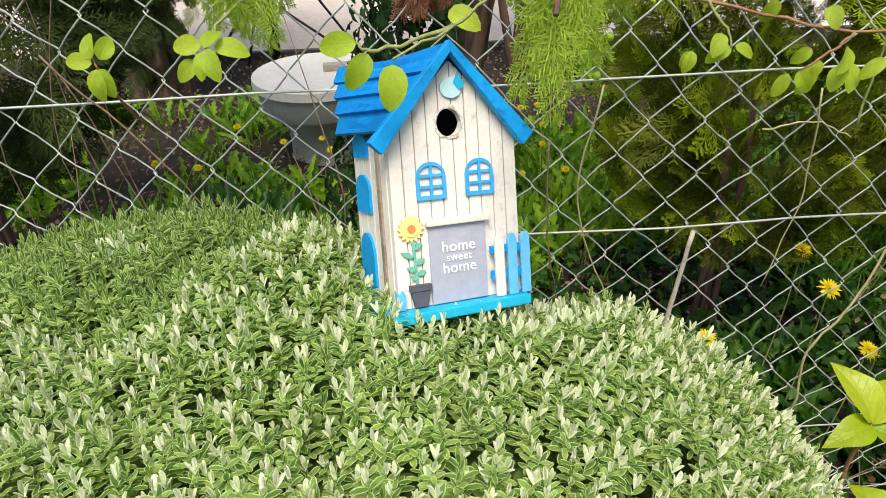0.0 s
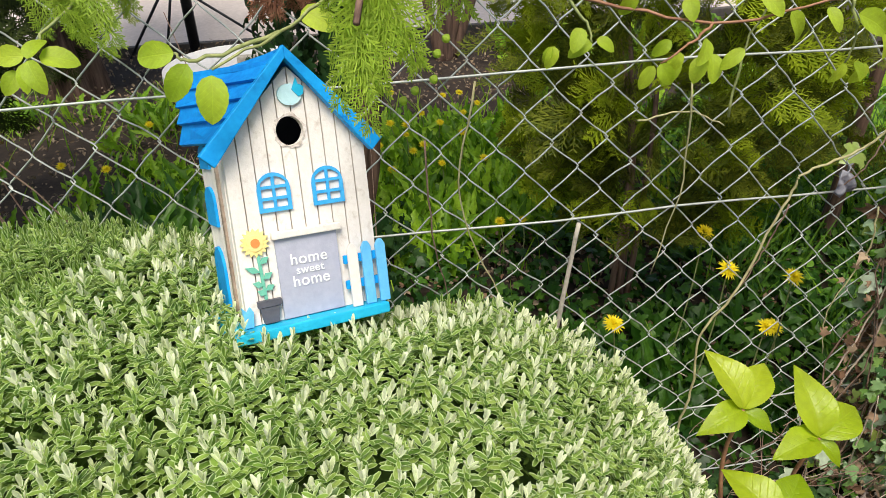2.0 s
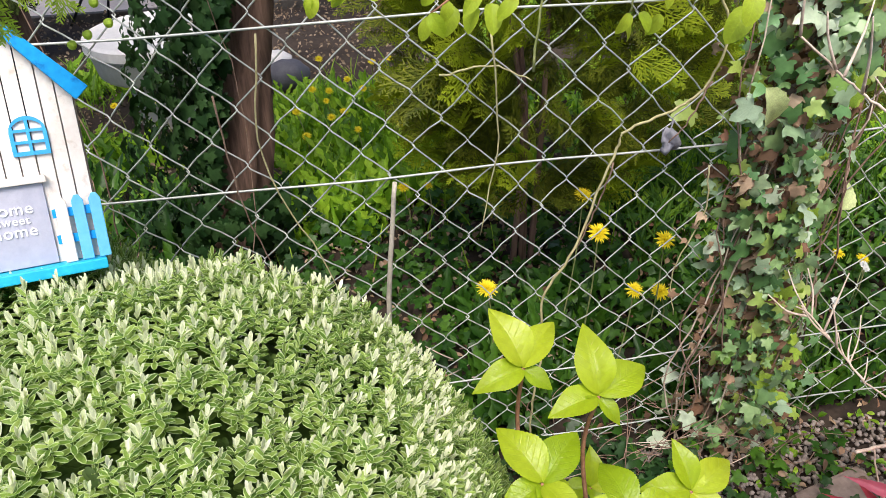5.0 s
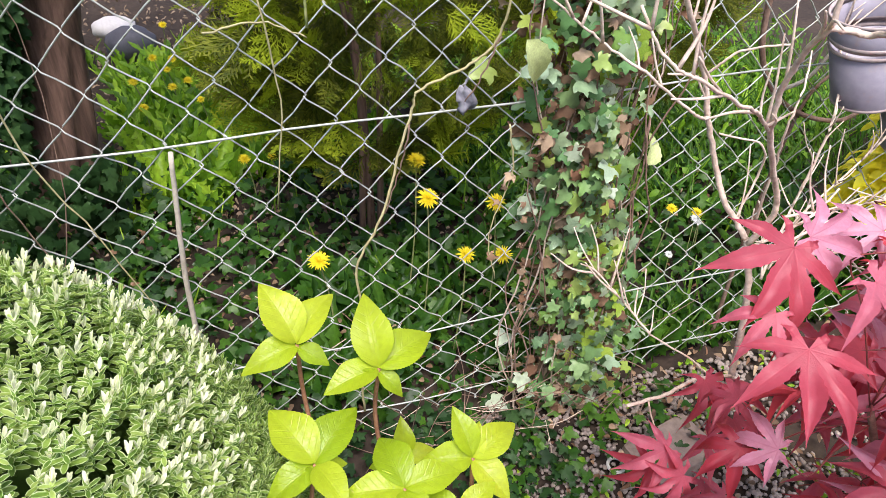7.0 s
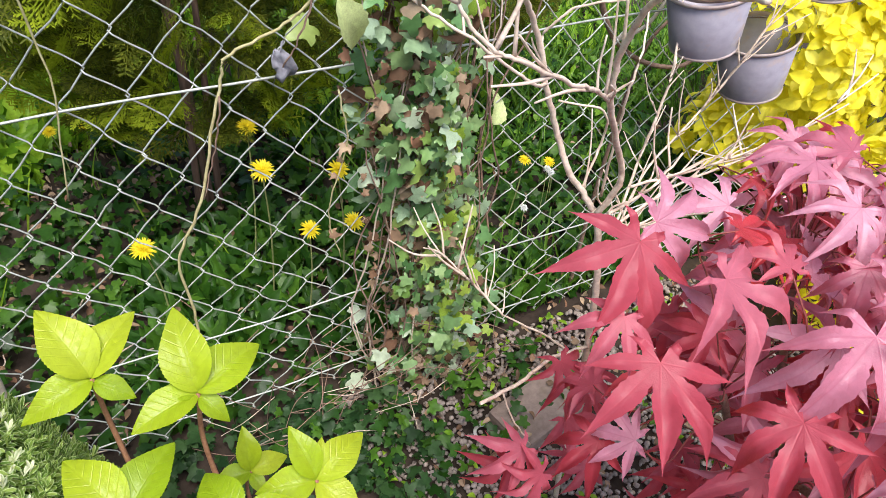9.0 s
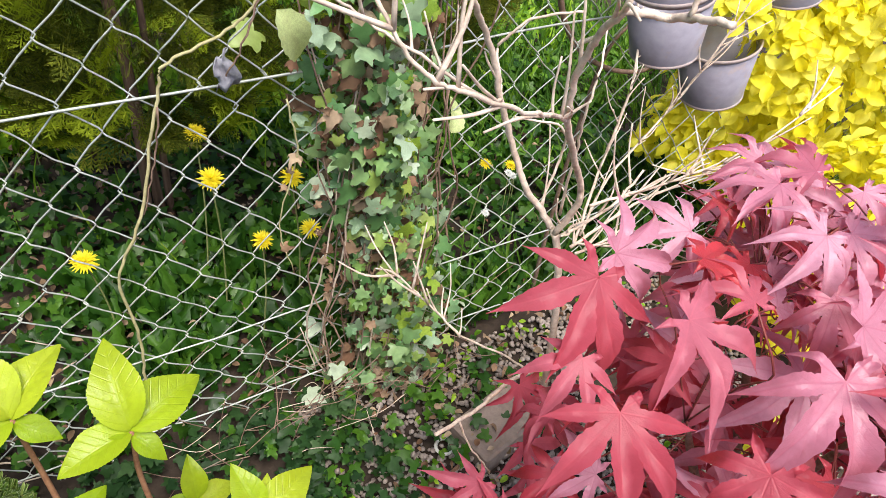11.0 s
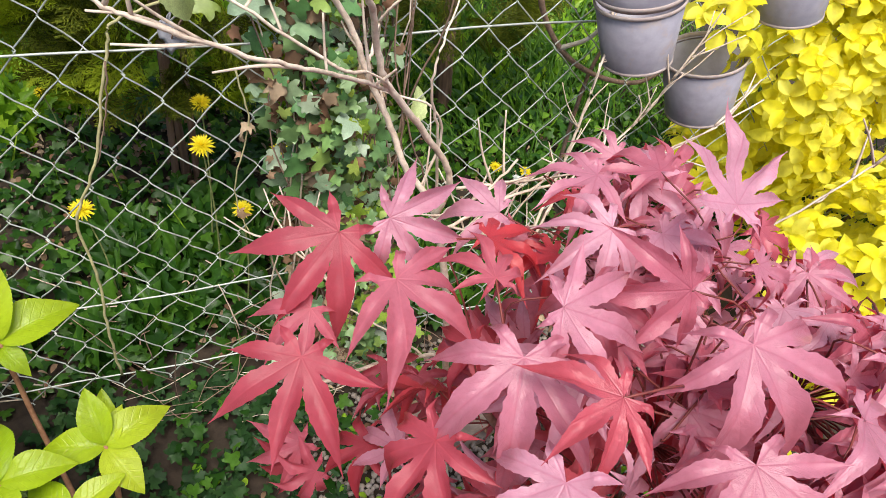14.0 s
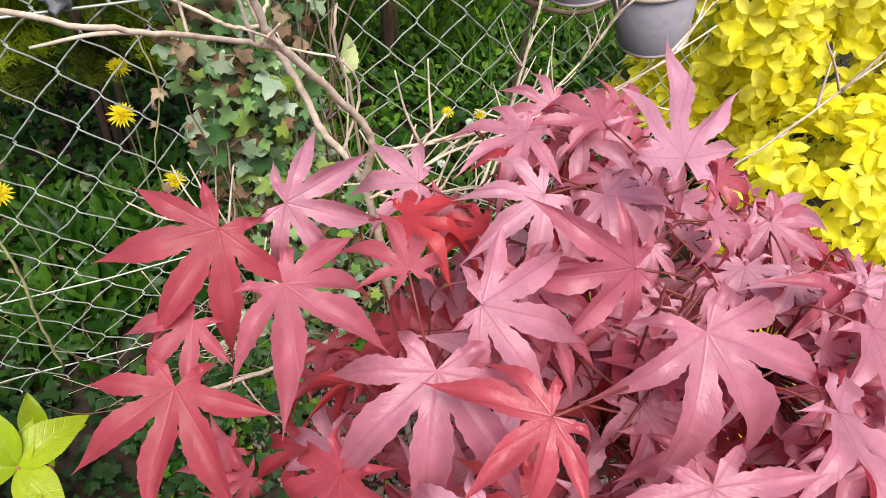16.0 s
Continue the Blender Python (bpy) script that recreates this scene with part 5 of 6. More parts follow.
def build_gold():
    shrub = thing("golden_shrub", "golden-leaved shrub glowing yellow beside the pots", "shrub", (2.75, 1.05, 0))
    rng = random.Random(61)
    shapes = [blade(5, w, 0.18, c, s, 0, 0.75, 0.03, i) for i, (w, c, s) in enumerate(((0.62, 0.2, 0.55), (0.68, 0.35, 0.58), (0.56, 0.1, 0.52), (0.64, 0.45, 0.55)))]
    meshes = [mesh_from("leaf", *q, M_GOLD) for q in shapes]
    near, rest = [], []

    def rosette(p, out, size):
        n = rng.randrange(4, 7)
        for k in range(n):
            az = 360 * k / n + rng.uniform(-20, 20)
            side = Matrix.Rotation(radians(az), 3, out) @ out.orthogonal().normalized()
            d = side + out * rng.uniform(0.1, 0.9)
            m = frame_at(p + out * 0.012 * k * 0.5, d, out + jitter(rng, 0.45), size * rng.uniform(0.7, 1.25))
            (near if len(near) < 300 and p.x < 2.72 else rest).append((rng.randrange(4), m))

    blobs = [((2.78, 1.06, 0.52), (0.40, 0.34, 0.52), 760), ((2.62, 1.00, 0.85), (0.24, 0.22, 0.30), 280), ((2.40, 1.10, 0.30), (0.14, 0.11, 0.10), 90), ((2.45, 1.00, 0.52), (0.15, 0.13, 0.30), 210),
             ((2.040, 0.868, 0.765), (0.066, 0.035, 0.038), 10), ((2.42, 0.66, 0.28), (0.22, 0.15, 0.26), 240), ((3.15, 0.90, 0.35), (0.40, 0.36, 0.40), 300), ((2.05, 0.48, 0.16), (0.14, 0.10, 0.08), 12)]
    for c, rad, count in blobs:
        for i in range(count):
            d = Vector((rng.gauss(0, 1), rng.gauss(0, 1) - 0.5, rng.gauss(0, 1) + 0.3)).normalized()
            p = Vector(c) + Vector((d.x * rad[0], d.y * rad[1], d.z * rad[2])) * rng.uniform(0.72, 1.05)
            if p.z > 0.03:
                rosette(p, (d + Vector((0, -0.3, 0.5))).normalized(), 0.039)
    for k, m in near:
        place("leaf", meshes[k], shrub, m)
    stuff("foliage", shapes, rest, M_GOLD, shrub)
    foot = Vector((2.80, 1.06, 0.0))
    for c, rad, count in blobs:
        for j in range(3 if count > 30 else 0):
            e = Vector(c) + Vector((rng.uniform(-0.6, 0.6) * rad[0], rng.uniform(-0.6, 0.6) * rad[1], rng.uniform(-0.3, 0.6) * rad[2]))
            tube("branch", smooth_path([foot + jitter(rng, 0.04) * Vector((1, 1, 0)).x, foot.lerp(e, 0.5) + jitter(rng, 0.04), e], 6), 0.004, 0.0015, M_TWIGB, shrub, 6)


build_gold()


def build_arched_stem():
    ob = thing("arched_stem", "dark arching woody stem behind the pots", "stem", (1.80, 1.03, 0))
    tube("stem", smooth_path([(1.80, 1.03, 1.30), (1.775, 1.02, 1.0), (1.78, 1.02, 0.80), (1.83, 1.02, 0.69), (1.91, 1.01, 0.625), (2.01, 1.0, 0.60), (2.09, 1.01, 0.625)], 8), 0.0062, 0.004, M_TWIGB, ob, 8)
    tube("stem", smooth_path([(1.90, 1.02, 0.0), (1.90, 1.02, 0.3), (1.915, 1.015, 0.62), (1.96, 1.0, 0.72)], 6), 0.0055, 0.003, M_TWIGB, ob, 7)
    tube("stem", smooth_path([(1.84, 1.02, 0.67), (1.89, 1.0, 0.70), (1.92, 0.99, 0.76)], 6), 0.005, 0.003, M_DEADWOOD, ob, 6)


build_arched_stem()


# ---- climbing vine along the top of the fence ----
def build_vine():
    vine = thing("climbing_vine", "climbing vine with fresh light green leaves on the fence", "vine", (0.6, 0.9, 0))
    rng = random.Random(71)
    shapes = [blade(12, w, 0.12, c, 0.44, 0.02, 0.7, 0.01, 5 + i) for i, (w, c) in enumerate(((0.52, 0.15), (0.60, 0.3), (0.66, 0.22)))]
    meshes = [mesh_from("leaf", *q, M_VINELEAF) for q in shapes]
    leaves = [
        ((0.343, 0.652, 1.118), -100, -62, 0.046), ((0.322, 0.672, 1.122), -150, -50, 0.042), ((0.312, 0.679, 1.130), 170, -5, 0.044), ((0.410, 0.90, 1.10), -30, -20, 0.05),
        ((0.033, 0.80, 1.080), -100, -70, 0.040), ((0.036, 0.80, 1.080), -50, -60, 0.036), ((0.030, 0.80, 1.086), 175, 10, 0.036), ((0.038, 0.80, 1.09), 60, 40, 0.034), ((0.030, 0.80, 1.09), 110, 60, 0.034),
        ((0.151, 0.795, 1.095), -120, -50, 0.036), ((0.150, 0.790, 1.098), -60, -45, 0.040), ((0.145, 0.80, 1.10), 175, 0, 0.038), ((0.158, 0.80, 1.098), 0, -10, 0.042), ((0.150, 0.79, 1.10), 60, 30, 0.034), ((0.135, 0.80, 1.085), -140, -40, 0.032),
    ]
    for p, L in (((0.731, 0.87, 1.068), 0.035), ((0.746, 0.87, 1.050), 0.038), ((0.755, 0.88, 1.05), 0.03), ((0.703, 0.88, 1.045), 0.032), ((0.700, 0.88, 1.045), 0.026), ((0.846, 0.87, 1.045), 0.032), ((0.892, 0.87, 1.044), 0.042),
                 ((0.837, 0.87, 1.018), 0.036), ((0.894, 0.87, 1.022), 0.040), ((0.944, 0.87, 1.028), 0.042), ((0.86, 0.87, 1.03), 0.03), ((0.994, 0.87, 1.070), 0.050), ((1.078, 0.86, 1.065), 0.068), ((1.128, 0.87, 1.035), 0.038),
                 ((1.087, 0.87, 1.0), 0.034), ((1.100, 0.87, 1.0), 0.032), ((1.203, 0.87, 1.040), 0.045), ((1.251, 0.87, 1.015), 0.05), ((0.842, 0.9, 1.004), 0.04), ((0.870, 0.9, 1.015), 0.046), ((0.917, 0.9, 1.015), 0.045), ((1.093, 0.9, 0.98), 0.034),
                 ((1.143, 0.9, 0.985), 0.036), ((1.264, 0.9, 0.985), 0.060), ((1.17, 0.87, 1.06), 0.036), ((1.23, 0.87, 1.07), 0.045), ((1.05, 0.88, 1.07), 0.04), ((0.96, 0.88, 1.09), 0.04), ((0.80, 0.89, 1.10), 0.036), ((0.87, 0.89, 1.09), 0.036)):
        leaves.append((p, rng.uniform(-190, 10), rng.uniform(-75, -25), L))
    for p, h, s, L in leaves:
        place("leaf", meshes[rng.randrange(3)], vine, frame_at(p, heading(h, s), Vector((0, -0.9, 0.6)) + jitter(rng, 0.45), L * 0.86))
    stems = [
        [(-0.30, 0.95, 1.12), (0.0, 0.93, 1.13), (0.20, 0.90, 1.14), (0.45, 0.93, 1.15), (0.72, 0.90, 1.10), (0.90, 0.88, 1.06), (1.08, 0.88, 1.08), (1.30, 0.93, 1.06)],
        [(0.62, 0.93, 1.16), (0.46, 0.78, 1.150), (0.40, 0.70, 1.135), (0.343, 0.66, 1.120)], [(0.40, 0.70, 1.135), (0.33, 0.672, 1.125), (0.312, 0.679, 1.130)],
        [(0.02, 0.95, 0.95), (0.028, 0.85, 1.03), (0.033, 0.80, 1.085)], [(0.20, 0.92, 1.14), (0.165, 0.84, 1.12), (0.150, 0.795, 1.098)],
        [(0.72, 0.90, 1.10), (0.74, 0.88, 1.07), (0.746, 0.87, 1.050)], [(0.90, 0.88, 1.06), (0.87, 0.87, 1.04), (0.837, 0.87, 1.018)], [(1.08, 0.88, 1.08), (1.09, 0.87, 1.04), (1.087, 0.87, 1.0)],
        [(0.99, 0.95, 0.90), (1.00, 0.96, 1.0), (1.02, 0.94, 1.09)],
    ]
    for i, s in enumerate(stems):
        tube("stem", smooth_path(s, 6, 0.002, rng), 0.0022 if i else 0.0035, 0.0012, M_VINE if i % 3 else M_STEMRED, vine, 5)
    # old straw-coloured stem winding up the mesh
    old = [(1.025, 0.955, 0.10), (1.030, 0.955, 0.25), (1.038, 0.955, 0.368), (1.033, 0.960, 0.474), (1.080, 0.955, 0.578), (1.129, 0.960, 0.746), (1.150, 0.96, 0.79), (1.222, 0.955, 0.822), (1.265, 0.955, 0.862), (1.27, 0.95, 0.95), (1.21, 0.95, 1.06)]
    tube("stem", smooth_path(old, 7, 0.0020, rng), 0.0025, 0.0019, M_DRYVINE, vine, 6, "straw-coloured old stem")
    for s in ([(1.129, 0.95, 0.74), (1.112, 0.955, 0.66), (1.085, 0.955, 0.58)], [(1.265, 0.95, 0.86), (1.23, 0.94, 0.80), (1.21, 0.955, 0.755)], [(0.62, 0.955, 0.98), (0.60, 0.96, 0.80), (0.66, 0.955, 0.62), (0.71, 0.96, 0.45)], [(0.93, 0.96, 0.96), (0.945, 0.96, 0.80), (0.92, 0.965, 0.62)],
              [(0.55, 0.955, 0.90), (0.56, 0.955, 0.72), (0.60, 0.96, 0.55)], [(0.86, 0.96, 0.90), (0.93, 0.96, 0.91), (0.99, 0.955, 0.885)], [(1.29, 0.95, 0.72), (1.30, 0.95, 0.62), (1.27, 0.955, 0.5), (1.285, 0.95, 0.40)], [(-0.10, 0.96, 1.05), (0.02, 0.955, 0.90), (0.10, 0.96, 0.75)]):
        tube("stem", smooth_path(s, 6, 0.002, rng), 0.0016, 0.0010, M_DRYVINE if rng.random() < 0.5 else M_TWIGB, vine, 5)


build_vine()


def build_oddments():
    cane = thing("garden_cane", "weathered thin wooden cane leaning on the fence", "cane", (0.76, 0.95, 0.0))
    tube("cane", smooth_path([(0.735, 0.945, 0.0), (0.757, 0.955, 0.43), (0.770, 0.957, 0.60), (0.786, 0.960, 0.738)], 5, 0.0008, random.Random(2)), 0.0050, 0.0036, M_DEADWOOD, cane, 8)
    rag = thing("rag", "frayed scrap of grey cloth caught on the wire", "cloth", (1.215, 0.955, 0.77))
    v, f = [], []
    rng = random.Random(8)
    for j in range(7):
        for i in range(6):
            u, w = i / 5 - 0.5, j / 6
            v.append((1.213 + u * 0.030 * (1 - 0.5 * w) + 0.006 * math.sin(j), 0.950 + 0.006 * math.sin(i * 1.9 + j) , 0.745 + w * 0.046 + 0.008 * rng.random() + u * 0.012))
    for j in range(6):
        for i in range(5):
            f.append((j * 6 + i, j * 6 + i + 1, j * 6 + i + 7, j * 6 + i + 6))
    ob = to_object("cloth", mesh_from("cloth", v, f, M_RAG), None, rag)
    mod = ob.modifiers.new("thick", "SOLIDIFY")
    mod.thickness = 0.0012
    # squared stone under the maple
    bm = bmesh.new()
    box(bm, -0.085, 0.085, -0.055, 0.055, 0, 0.065, 0.009)
    for q in bm.verts:
        q.co += Vector([noise.noise(q.co * 30 + Vector((k, 0, 0))) * 0.006 for k in (1, 5, 9)])
    stone = part("stone_block", bm, M_STONE, None)
    stone.matrix_basis = Matrix.Translation((1.615, 0.735, -0.012)) @ Matrix.Rotation(radians(12), 4, "Z") @ Matrix.Rotation(radians(-4), 4, "Y")
    tagged(stone, "squared weathered stone lying on the soil", "stone")
    # small ring on the ground
    v, f = [], []
    for i in range(24):
        a = 2 * math.pi * i / 24
        for k in range(8):
            b = 2 * math.pi * k / 8
            r = 0.017 + 0.0035 * math.cos(b)
            v.append((1.495 + r * math.cos(a), 0.742 + r * math.sin(a), 0.026 + 0.0035 * math.sin(b)))
    for i in range(24):
        for k in range(8):
            f.append((i * 8 + k, i * 8 + (k + 1) % 8, ((i + 1) % 24) * 8 + (k + 1) % 8, ((i + 1) % 24) * 8 + k))
    ring = new("ring", mesh_from("ring", v, f, M_WHITERING))
    tagged(ring, "small white rubber ring lying on the gravel", "ring")
    # round concrete cover behind the trees
    cover = thing("well_cover", "round white concrete well cover standing proud of the grass", "well cover", (0.0, 3.00, 0))
    v, f = lathe([(0.001, 0.365), (0.245, 0.360), (0.272, 0.352), (0.275, 0.318)], 40)
    to_object("lid", mesh_from("lid", [(x, y + 3.00, z) for x, y, z in v], f, M_COVER, False), None, cover, "white lid", smooth=False)
    v, f = lathe([(0.262, 0.319), (0.245, 0.215), (0.236, 0.205), (0.150, 0.20), (0.145, -0.02)], 40)
    to_object("ring_wall", mesh_from("ring_wall", [(x, y + 3.00, z) for x, y, z in v], f, M_COVERSIDE), None, cover, "ring wall coloured grey for shade")
    bm = bmesh.new()
    box(bm, -0.07, 0.07, -0.02, 0.02, 0, 0.03, 0.006)
    h = part("lid_handle", bm, M_DEADWOOD, cover, "old wooden handle")
    h.matrix_parent_inverse = cover.matrix_basis.inverted()
    h.matrix_basis = Matrix.Translation((0.10, 2.98, 0.363)) @ Matrix.Rotation(0.1, 4, "Z")
    # dark steel post with braces at the edge of the paving
    post = thing("steel_post", "dark painted steel post with thin braces", "post", (-0.40, 4.28, 0))
    tube("post", [(-0.38, 4.28, -0.05), (-0.36, 4.28, 1.4)], 0.030, 0.030, M_BLACK, post, 12)
    for a, b in (((-0.75, 4.28, 0.0), (-0.36, 4.28, 0.55)), ((0.15, 4.28, -0.0), (-0.36, 4.28, 0.75)), ((-0.36, 4.28, 0.35), (0.1, 4.28, -0.0)), ((-0.55, 4.28, -0.02), (-0.42, 4.28, 0.45))):
        tube("brace", [a, b], 0.008, 0.008, M_BLACK, post, 6)
    # sack in the grass
    sack = thing("sack", "small white and black plastic sack lying in the grass", "sack", (0.50, 3.05, 0))
    for nm, mat_, c, rad in (("sack_top", M_SACK, (0.43, 3.16, 0.13), (0.085, 0.06, 0.045)), ("sack_side", M_SLATE, (0.49, 3.08, 0.085), (0.100, 0.07, 0.075))):
        bm = bmesh.new()
        bmesh.ops.create_icosphere(bm, subdivisions=3, radius=1)
        for q in bm.verts:
            s = 1 + 0.14 * noise.noise(q.co * 2.2)
            q.co = Vector((c[0] + q.co.x * rad[0] * s, c[1] + q.co.y * rad[1] * s, max(0.0, c[2] + q.co.z * rad[2] * s)))
        part(nm, bm, mat_, sack, "", True)


build_oddments()


# ---- conifers ----
def spray(seed, pairs=9, sub=4, flat=0.12, wide=1.0, spread=1.0):
    """A flat fan of scale-leaved twiglets, 1 long along y."""
    rng = random.Random(seed)
    v, f = [], []

    def strip(p, d, L, w):
        d = d.normalized()
        side = Vector((d.y, -d.x, 0)).normalized() * w * wide
        b = len(v)
        q = p + d * L
        v.extend([tuple(p - side * 0.6), tuple(p + side * 0.6), tuple(p + d * L * 0.6 + side), tuple(q), tuple(p + d * L * 0.6 - side)])
        f.append((b, b + 1, b + 2, b + 4))
        f.append((b + 4, b + 2, b + 3))
    droop = rng.uniform(0.05, 0.3)
    for i in range(pairs):
        t = (i + 0.6) / pairs
        p = Vector((0, t * 0.86, -droop * t * t))
        for s in (-1, 1):
            a = radians(rng.uniform(32, 55)) * s
            L = 0.40 * spread * (1 - 0.72 * t) * rng.uniform(0.8, 1.2) + 0.05
            d = Vector((math.sin(a), math.cos(a), rng.uniform(-flat, flat) - 0.1))
            strip(p, d, L, 0.011)
            for j in range(sub):
                u = (j + 0.8) / (sub + 0.3)
                for s2 in (-1, 1):
                    a2 = a + radians(rng.uniform(28, 48)) * s2
                    strip(p + d.normalized() * L * u, Vector((math.sin(a2), math.cos(a2), rng.uniform(-flat, flat) * 2)), L * 0.42 * (1.05 - 0.6 * u) + 0.015, 0.011)
    strip(Vector((0, 0, 0)), Vector((0, 1, -droop * 0.5)), 0.55, 0.010)
    strip(Vector((0, 0.5, -droop * 0.25)), Vector((0, 1, -droop * 1.4)), 0.52, 0.010)
    return v, f


SPRAYS = [spray(s) for s in range(5)]
FINE_SPRAYS = [spray(20 + s, 13, 4, 0.16, 0.62, 0.6) for s in range(5)]


def build_conifers():
    rng = random.Random(81)
    # dense dark bush behind the middle of the fence
    bush = thing("conifer_bush", "dense dark conifer bush behind the fence", "conifer", (1.21, 1.62, 0))
    dark, lit = [], []
    for i in range(2100):
        a = rng.uniform(-math.pi, math.pi)
        z = rng.uniform(0.36, 2.3)
        r = (0.40 * min(1, (z - 0.22) / 0.40) ** 0.5) * (1 - 0.30 * max(0, (z - 1.0)) / 1.3)
        k = rng.uniform(0.45, 1.0)
        out = Vector((math.cos(a), math.sin(a), 0))
        p = Vector((1.21, 1.62, z)) + Vector((out.x * r * 1.05, out.y * r, 0)) * k
        d = out * rng.uniform(0.4, 1.0) + Vector((0, 0, rng.uniform(-0.2, 0.9))) + jitter(rng, 0.3)
        n = Vector((rng.uniform(-1, 1), rng.uniform(-1, 1), 0.4))
        m = frame_at(p - d.normalized() * 0.06, d, n, rng.uniform(0.085, 0.15))
        # many outer sprays take the sunlit colour, inner ones the darker
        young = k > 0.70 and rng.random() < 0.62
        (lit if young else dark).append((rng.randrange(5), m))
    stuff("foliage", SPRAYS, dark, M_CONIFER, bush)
    stuff("young_sprays", SPRAYS, lit, M_CONIFERLIT, bush, "lighter young outer growth, sunlight put into its colour")
    for k in range(4):
        a = rng.uniform(0.3, math.pi - 0.3)
        e = Vector((1.21 + math.cos(a) * 0.16, 1.62 + math.sin(a) * 0.22, rng.uniform(0.8, 1.1)))
        tube("trunk" if k == 0 else "limb", smooth_path([(1.21 + 0.03 * k * math.cos(a), 1.64, -0.02), (1.21 + 0.06 * math.cos(a), 1.62 + 0.06 * math.sin(a), 0.5), e], 6), 0.010, 0.005, M_TRUNK, bush, 7)

    dark_bush = thing("conifer_bush", "low dark conifer bush behind the pots", "conifer", (1.98, 1.85, 0))
    ms = []
    for i in range(420):
        a, z = rng.uniform(-math.pi, math.pi), rng.uniform(0.30, 1.5)
        out = Vector((math.cos(a), math.sin(a), 0))
        p = Vector((1.98, 1.85, z)) + out * 0.30 * min(1, (z - 0.15) / 0.4) * rng.uniform(0.5, 1)
        ms.append((rng.randrange(5), frame_at(p, out + Vector((0, 0, rng.uniform(-0.3, 0.7))) + jitter(rng, 0.3), Vector((rng.uniform(-1, 1), rng.uniform(-1, 1), 0.4)), rng.uniform(0.11, 0.18))))
    stuff("foliage", SPRAYS, ms, M_CONIFER, dark_bush)
    tube("trunk", smooth_path([(1.98, 1.85, -0.03), (1.97, 1.84, 0.4), (1.99, 1.85, 1.3)], 6), 0.03, 0.012, M_TRUNK, dark_bush, 8)

    def tree(x, y, r, h, label, lean=0.0):
        t = thing("conifer_tree", label, "conifer", (x, y, 0))
        pts = smooth_path([(x, y, -0.05), (x + 0.012 + lean * 0.35, y, 0.35), (x - 0.01 + lean * 0.9, y + 0.02, 0.9), (x + 0.02 + lean * h, y, h)], 6)
        n = len(pts)
        v, f = tube_data(pts, [r * (1.15 - 0.25 * min(1, i / (n * 0.3)) - 0.35 * i / n) for i in range(n)], 40)
        vv = []
        for q in v:
            q = Vector(q)
            a = math.atan2(q.y - y, q.x - x - lean * q.z)
            out = Vector((math.cos(a), math.sin(a), 0))
            vv.append(tuple(q + out * r * 0.30 * noise.noise(Vector((math.cos(a) * 2.5, math.sin(a) * 2.5, q.z * 1.2 + x))) + out * r * 0.16 * noise.noise(Vector((math.cos(a) * 9, math.sin(a) * 9, q.z * 1.5)))))
        to_object("trunk", mesh_from("trunk", vv, f, M_TRUNK), None, t, "fibrous reddish brown trunk")
        return t

    t1 = tree(0.335, 1.90, 0.095, 2.6, "conifer with a shaggy brown trunk wrapped in ivy", 0.24)
    ivy_here = []
    for i in range(1500):
        z = rng.uniform(0.0, 1.3)
        a = rng.uniform(math.pi * 0.75, math.pi * 1.40) if z > 0.30 else rng.uniform(math.pi * 0.9, math.pi * 2)
        rad = 0.105 + rng.uniform(0, 0.20) * (1 if a < math.pi * 1.25 else 0.3) + (0.08 * rng.random() if z < 0.30 else 0)
        out = Vector((math.cos(a), math.sin(a), 0))
        ivy_here.append((rng.randrange(5), frame_at(Vector((0.325 + 0.24 * z, 1.90, z)) + out * rad, Vector((rng.uniform(-0.6, 0.6), -0.1, -1)) + out * 0.3, out + Vector((0, 0, 0.5)) + jitter(rng, 0.4), rng.uniform(0.026, 0.048))))
    stuff("trunk_ivy", IVY_SHAPES, ivy_here, M_DARKIVY, t1, "ivy climbing the trunk, coloured dark for shade")
    t2 = tree(-0.93, 3.85, 0.14, 2.8, "dark conifer standing near the paving")
    t4 = tree(-1.0, 2.15, 0.030, 2.6, "slim conifer with dark drooping sprays")
    t3 = tree(1.02, 3.95, 0.045, 2.4, "slim multi-stemmed conifer at the edge of the paving")
    for k, dx in enumerate((-0.10, 0.09, 0.17)):
        tube("limb", smooth_path([(1.02 + dx * 0.3, 3.95, 0.0), (1.02 + dx, 3.93, 0.35), (1.02 + dx * 2.6, 3.9, 1.2)], 6), 0.030, 0.016, M_TRUNK, t3, 8)

    def crown(t, c, rad, count, mat_, size, hang=0.6, name="foliage", label=""):
        ms = []
        for i in range(count):
            d = Vector((rng.gauss(0, 1), rng.gauss(0, 1), rng.gauss(0, 1))).normalized() * rng.uniform(0.5, 1) 
            p = Vector(c) + Vector((d.x * rad[0], d.y * rad[1], d.z * rad[2]))
            dr = Vector((d.x, d.y, -hang + 0.3 * d.z)) + jitter(rng, 0.35)
            ms.append((rng.randrange(5), frame_at(p, dr, Vector((rng.uniform(-0.6, 0.6), -1, 0.5)), size * rng.uniform(0.75, 1.25))))
        return stuff(name, SPRAYS, ms, mat_, t, label)

    # upper crowns are unseen, added mainly to shade the ground below
    crown(t1, (0.38, 1.90, 2.75), (0.5, 0.35, 0.6), 130, M_CONIFER, 0.32)
    crown(t2, (-0.93, 3.85, 2.3), (0.7, 0.5, 1.0), 240, M_CONIFER, 0.34)
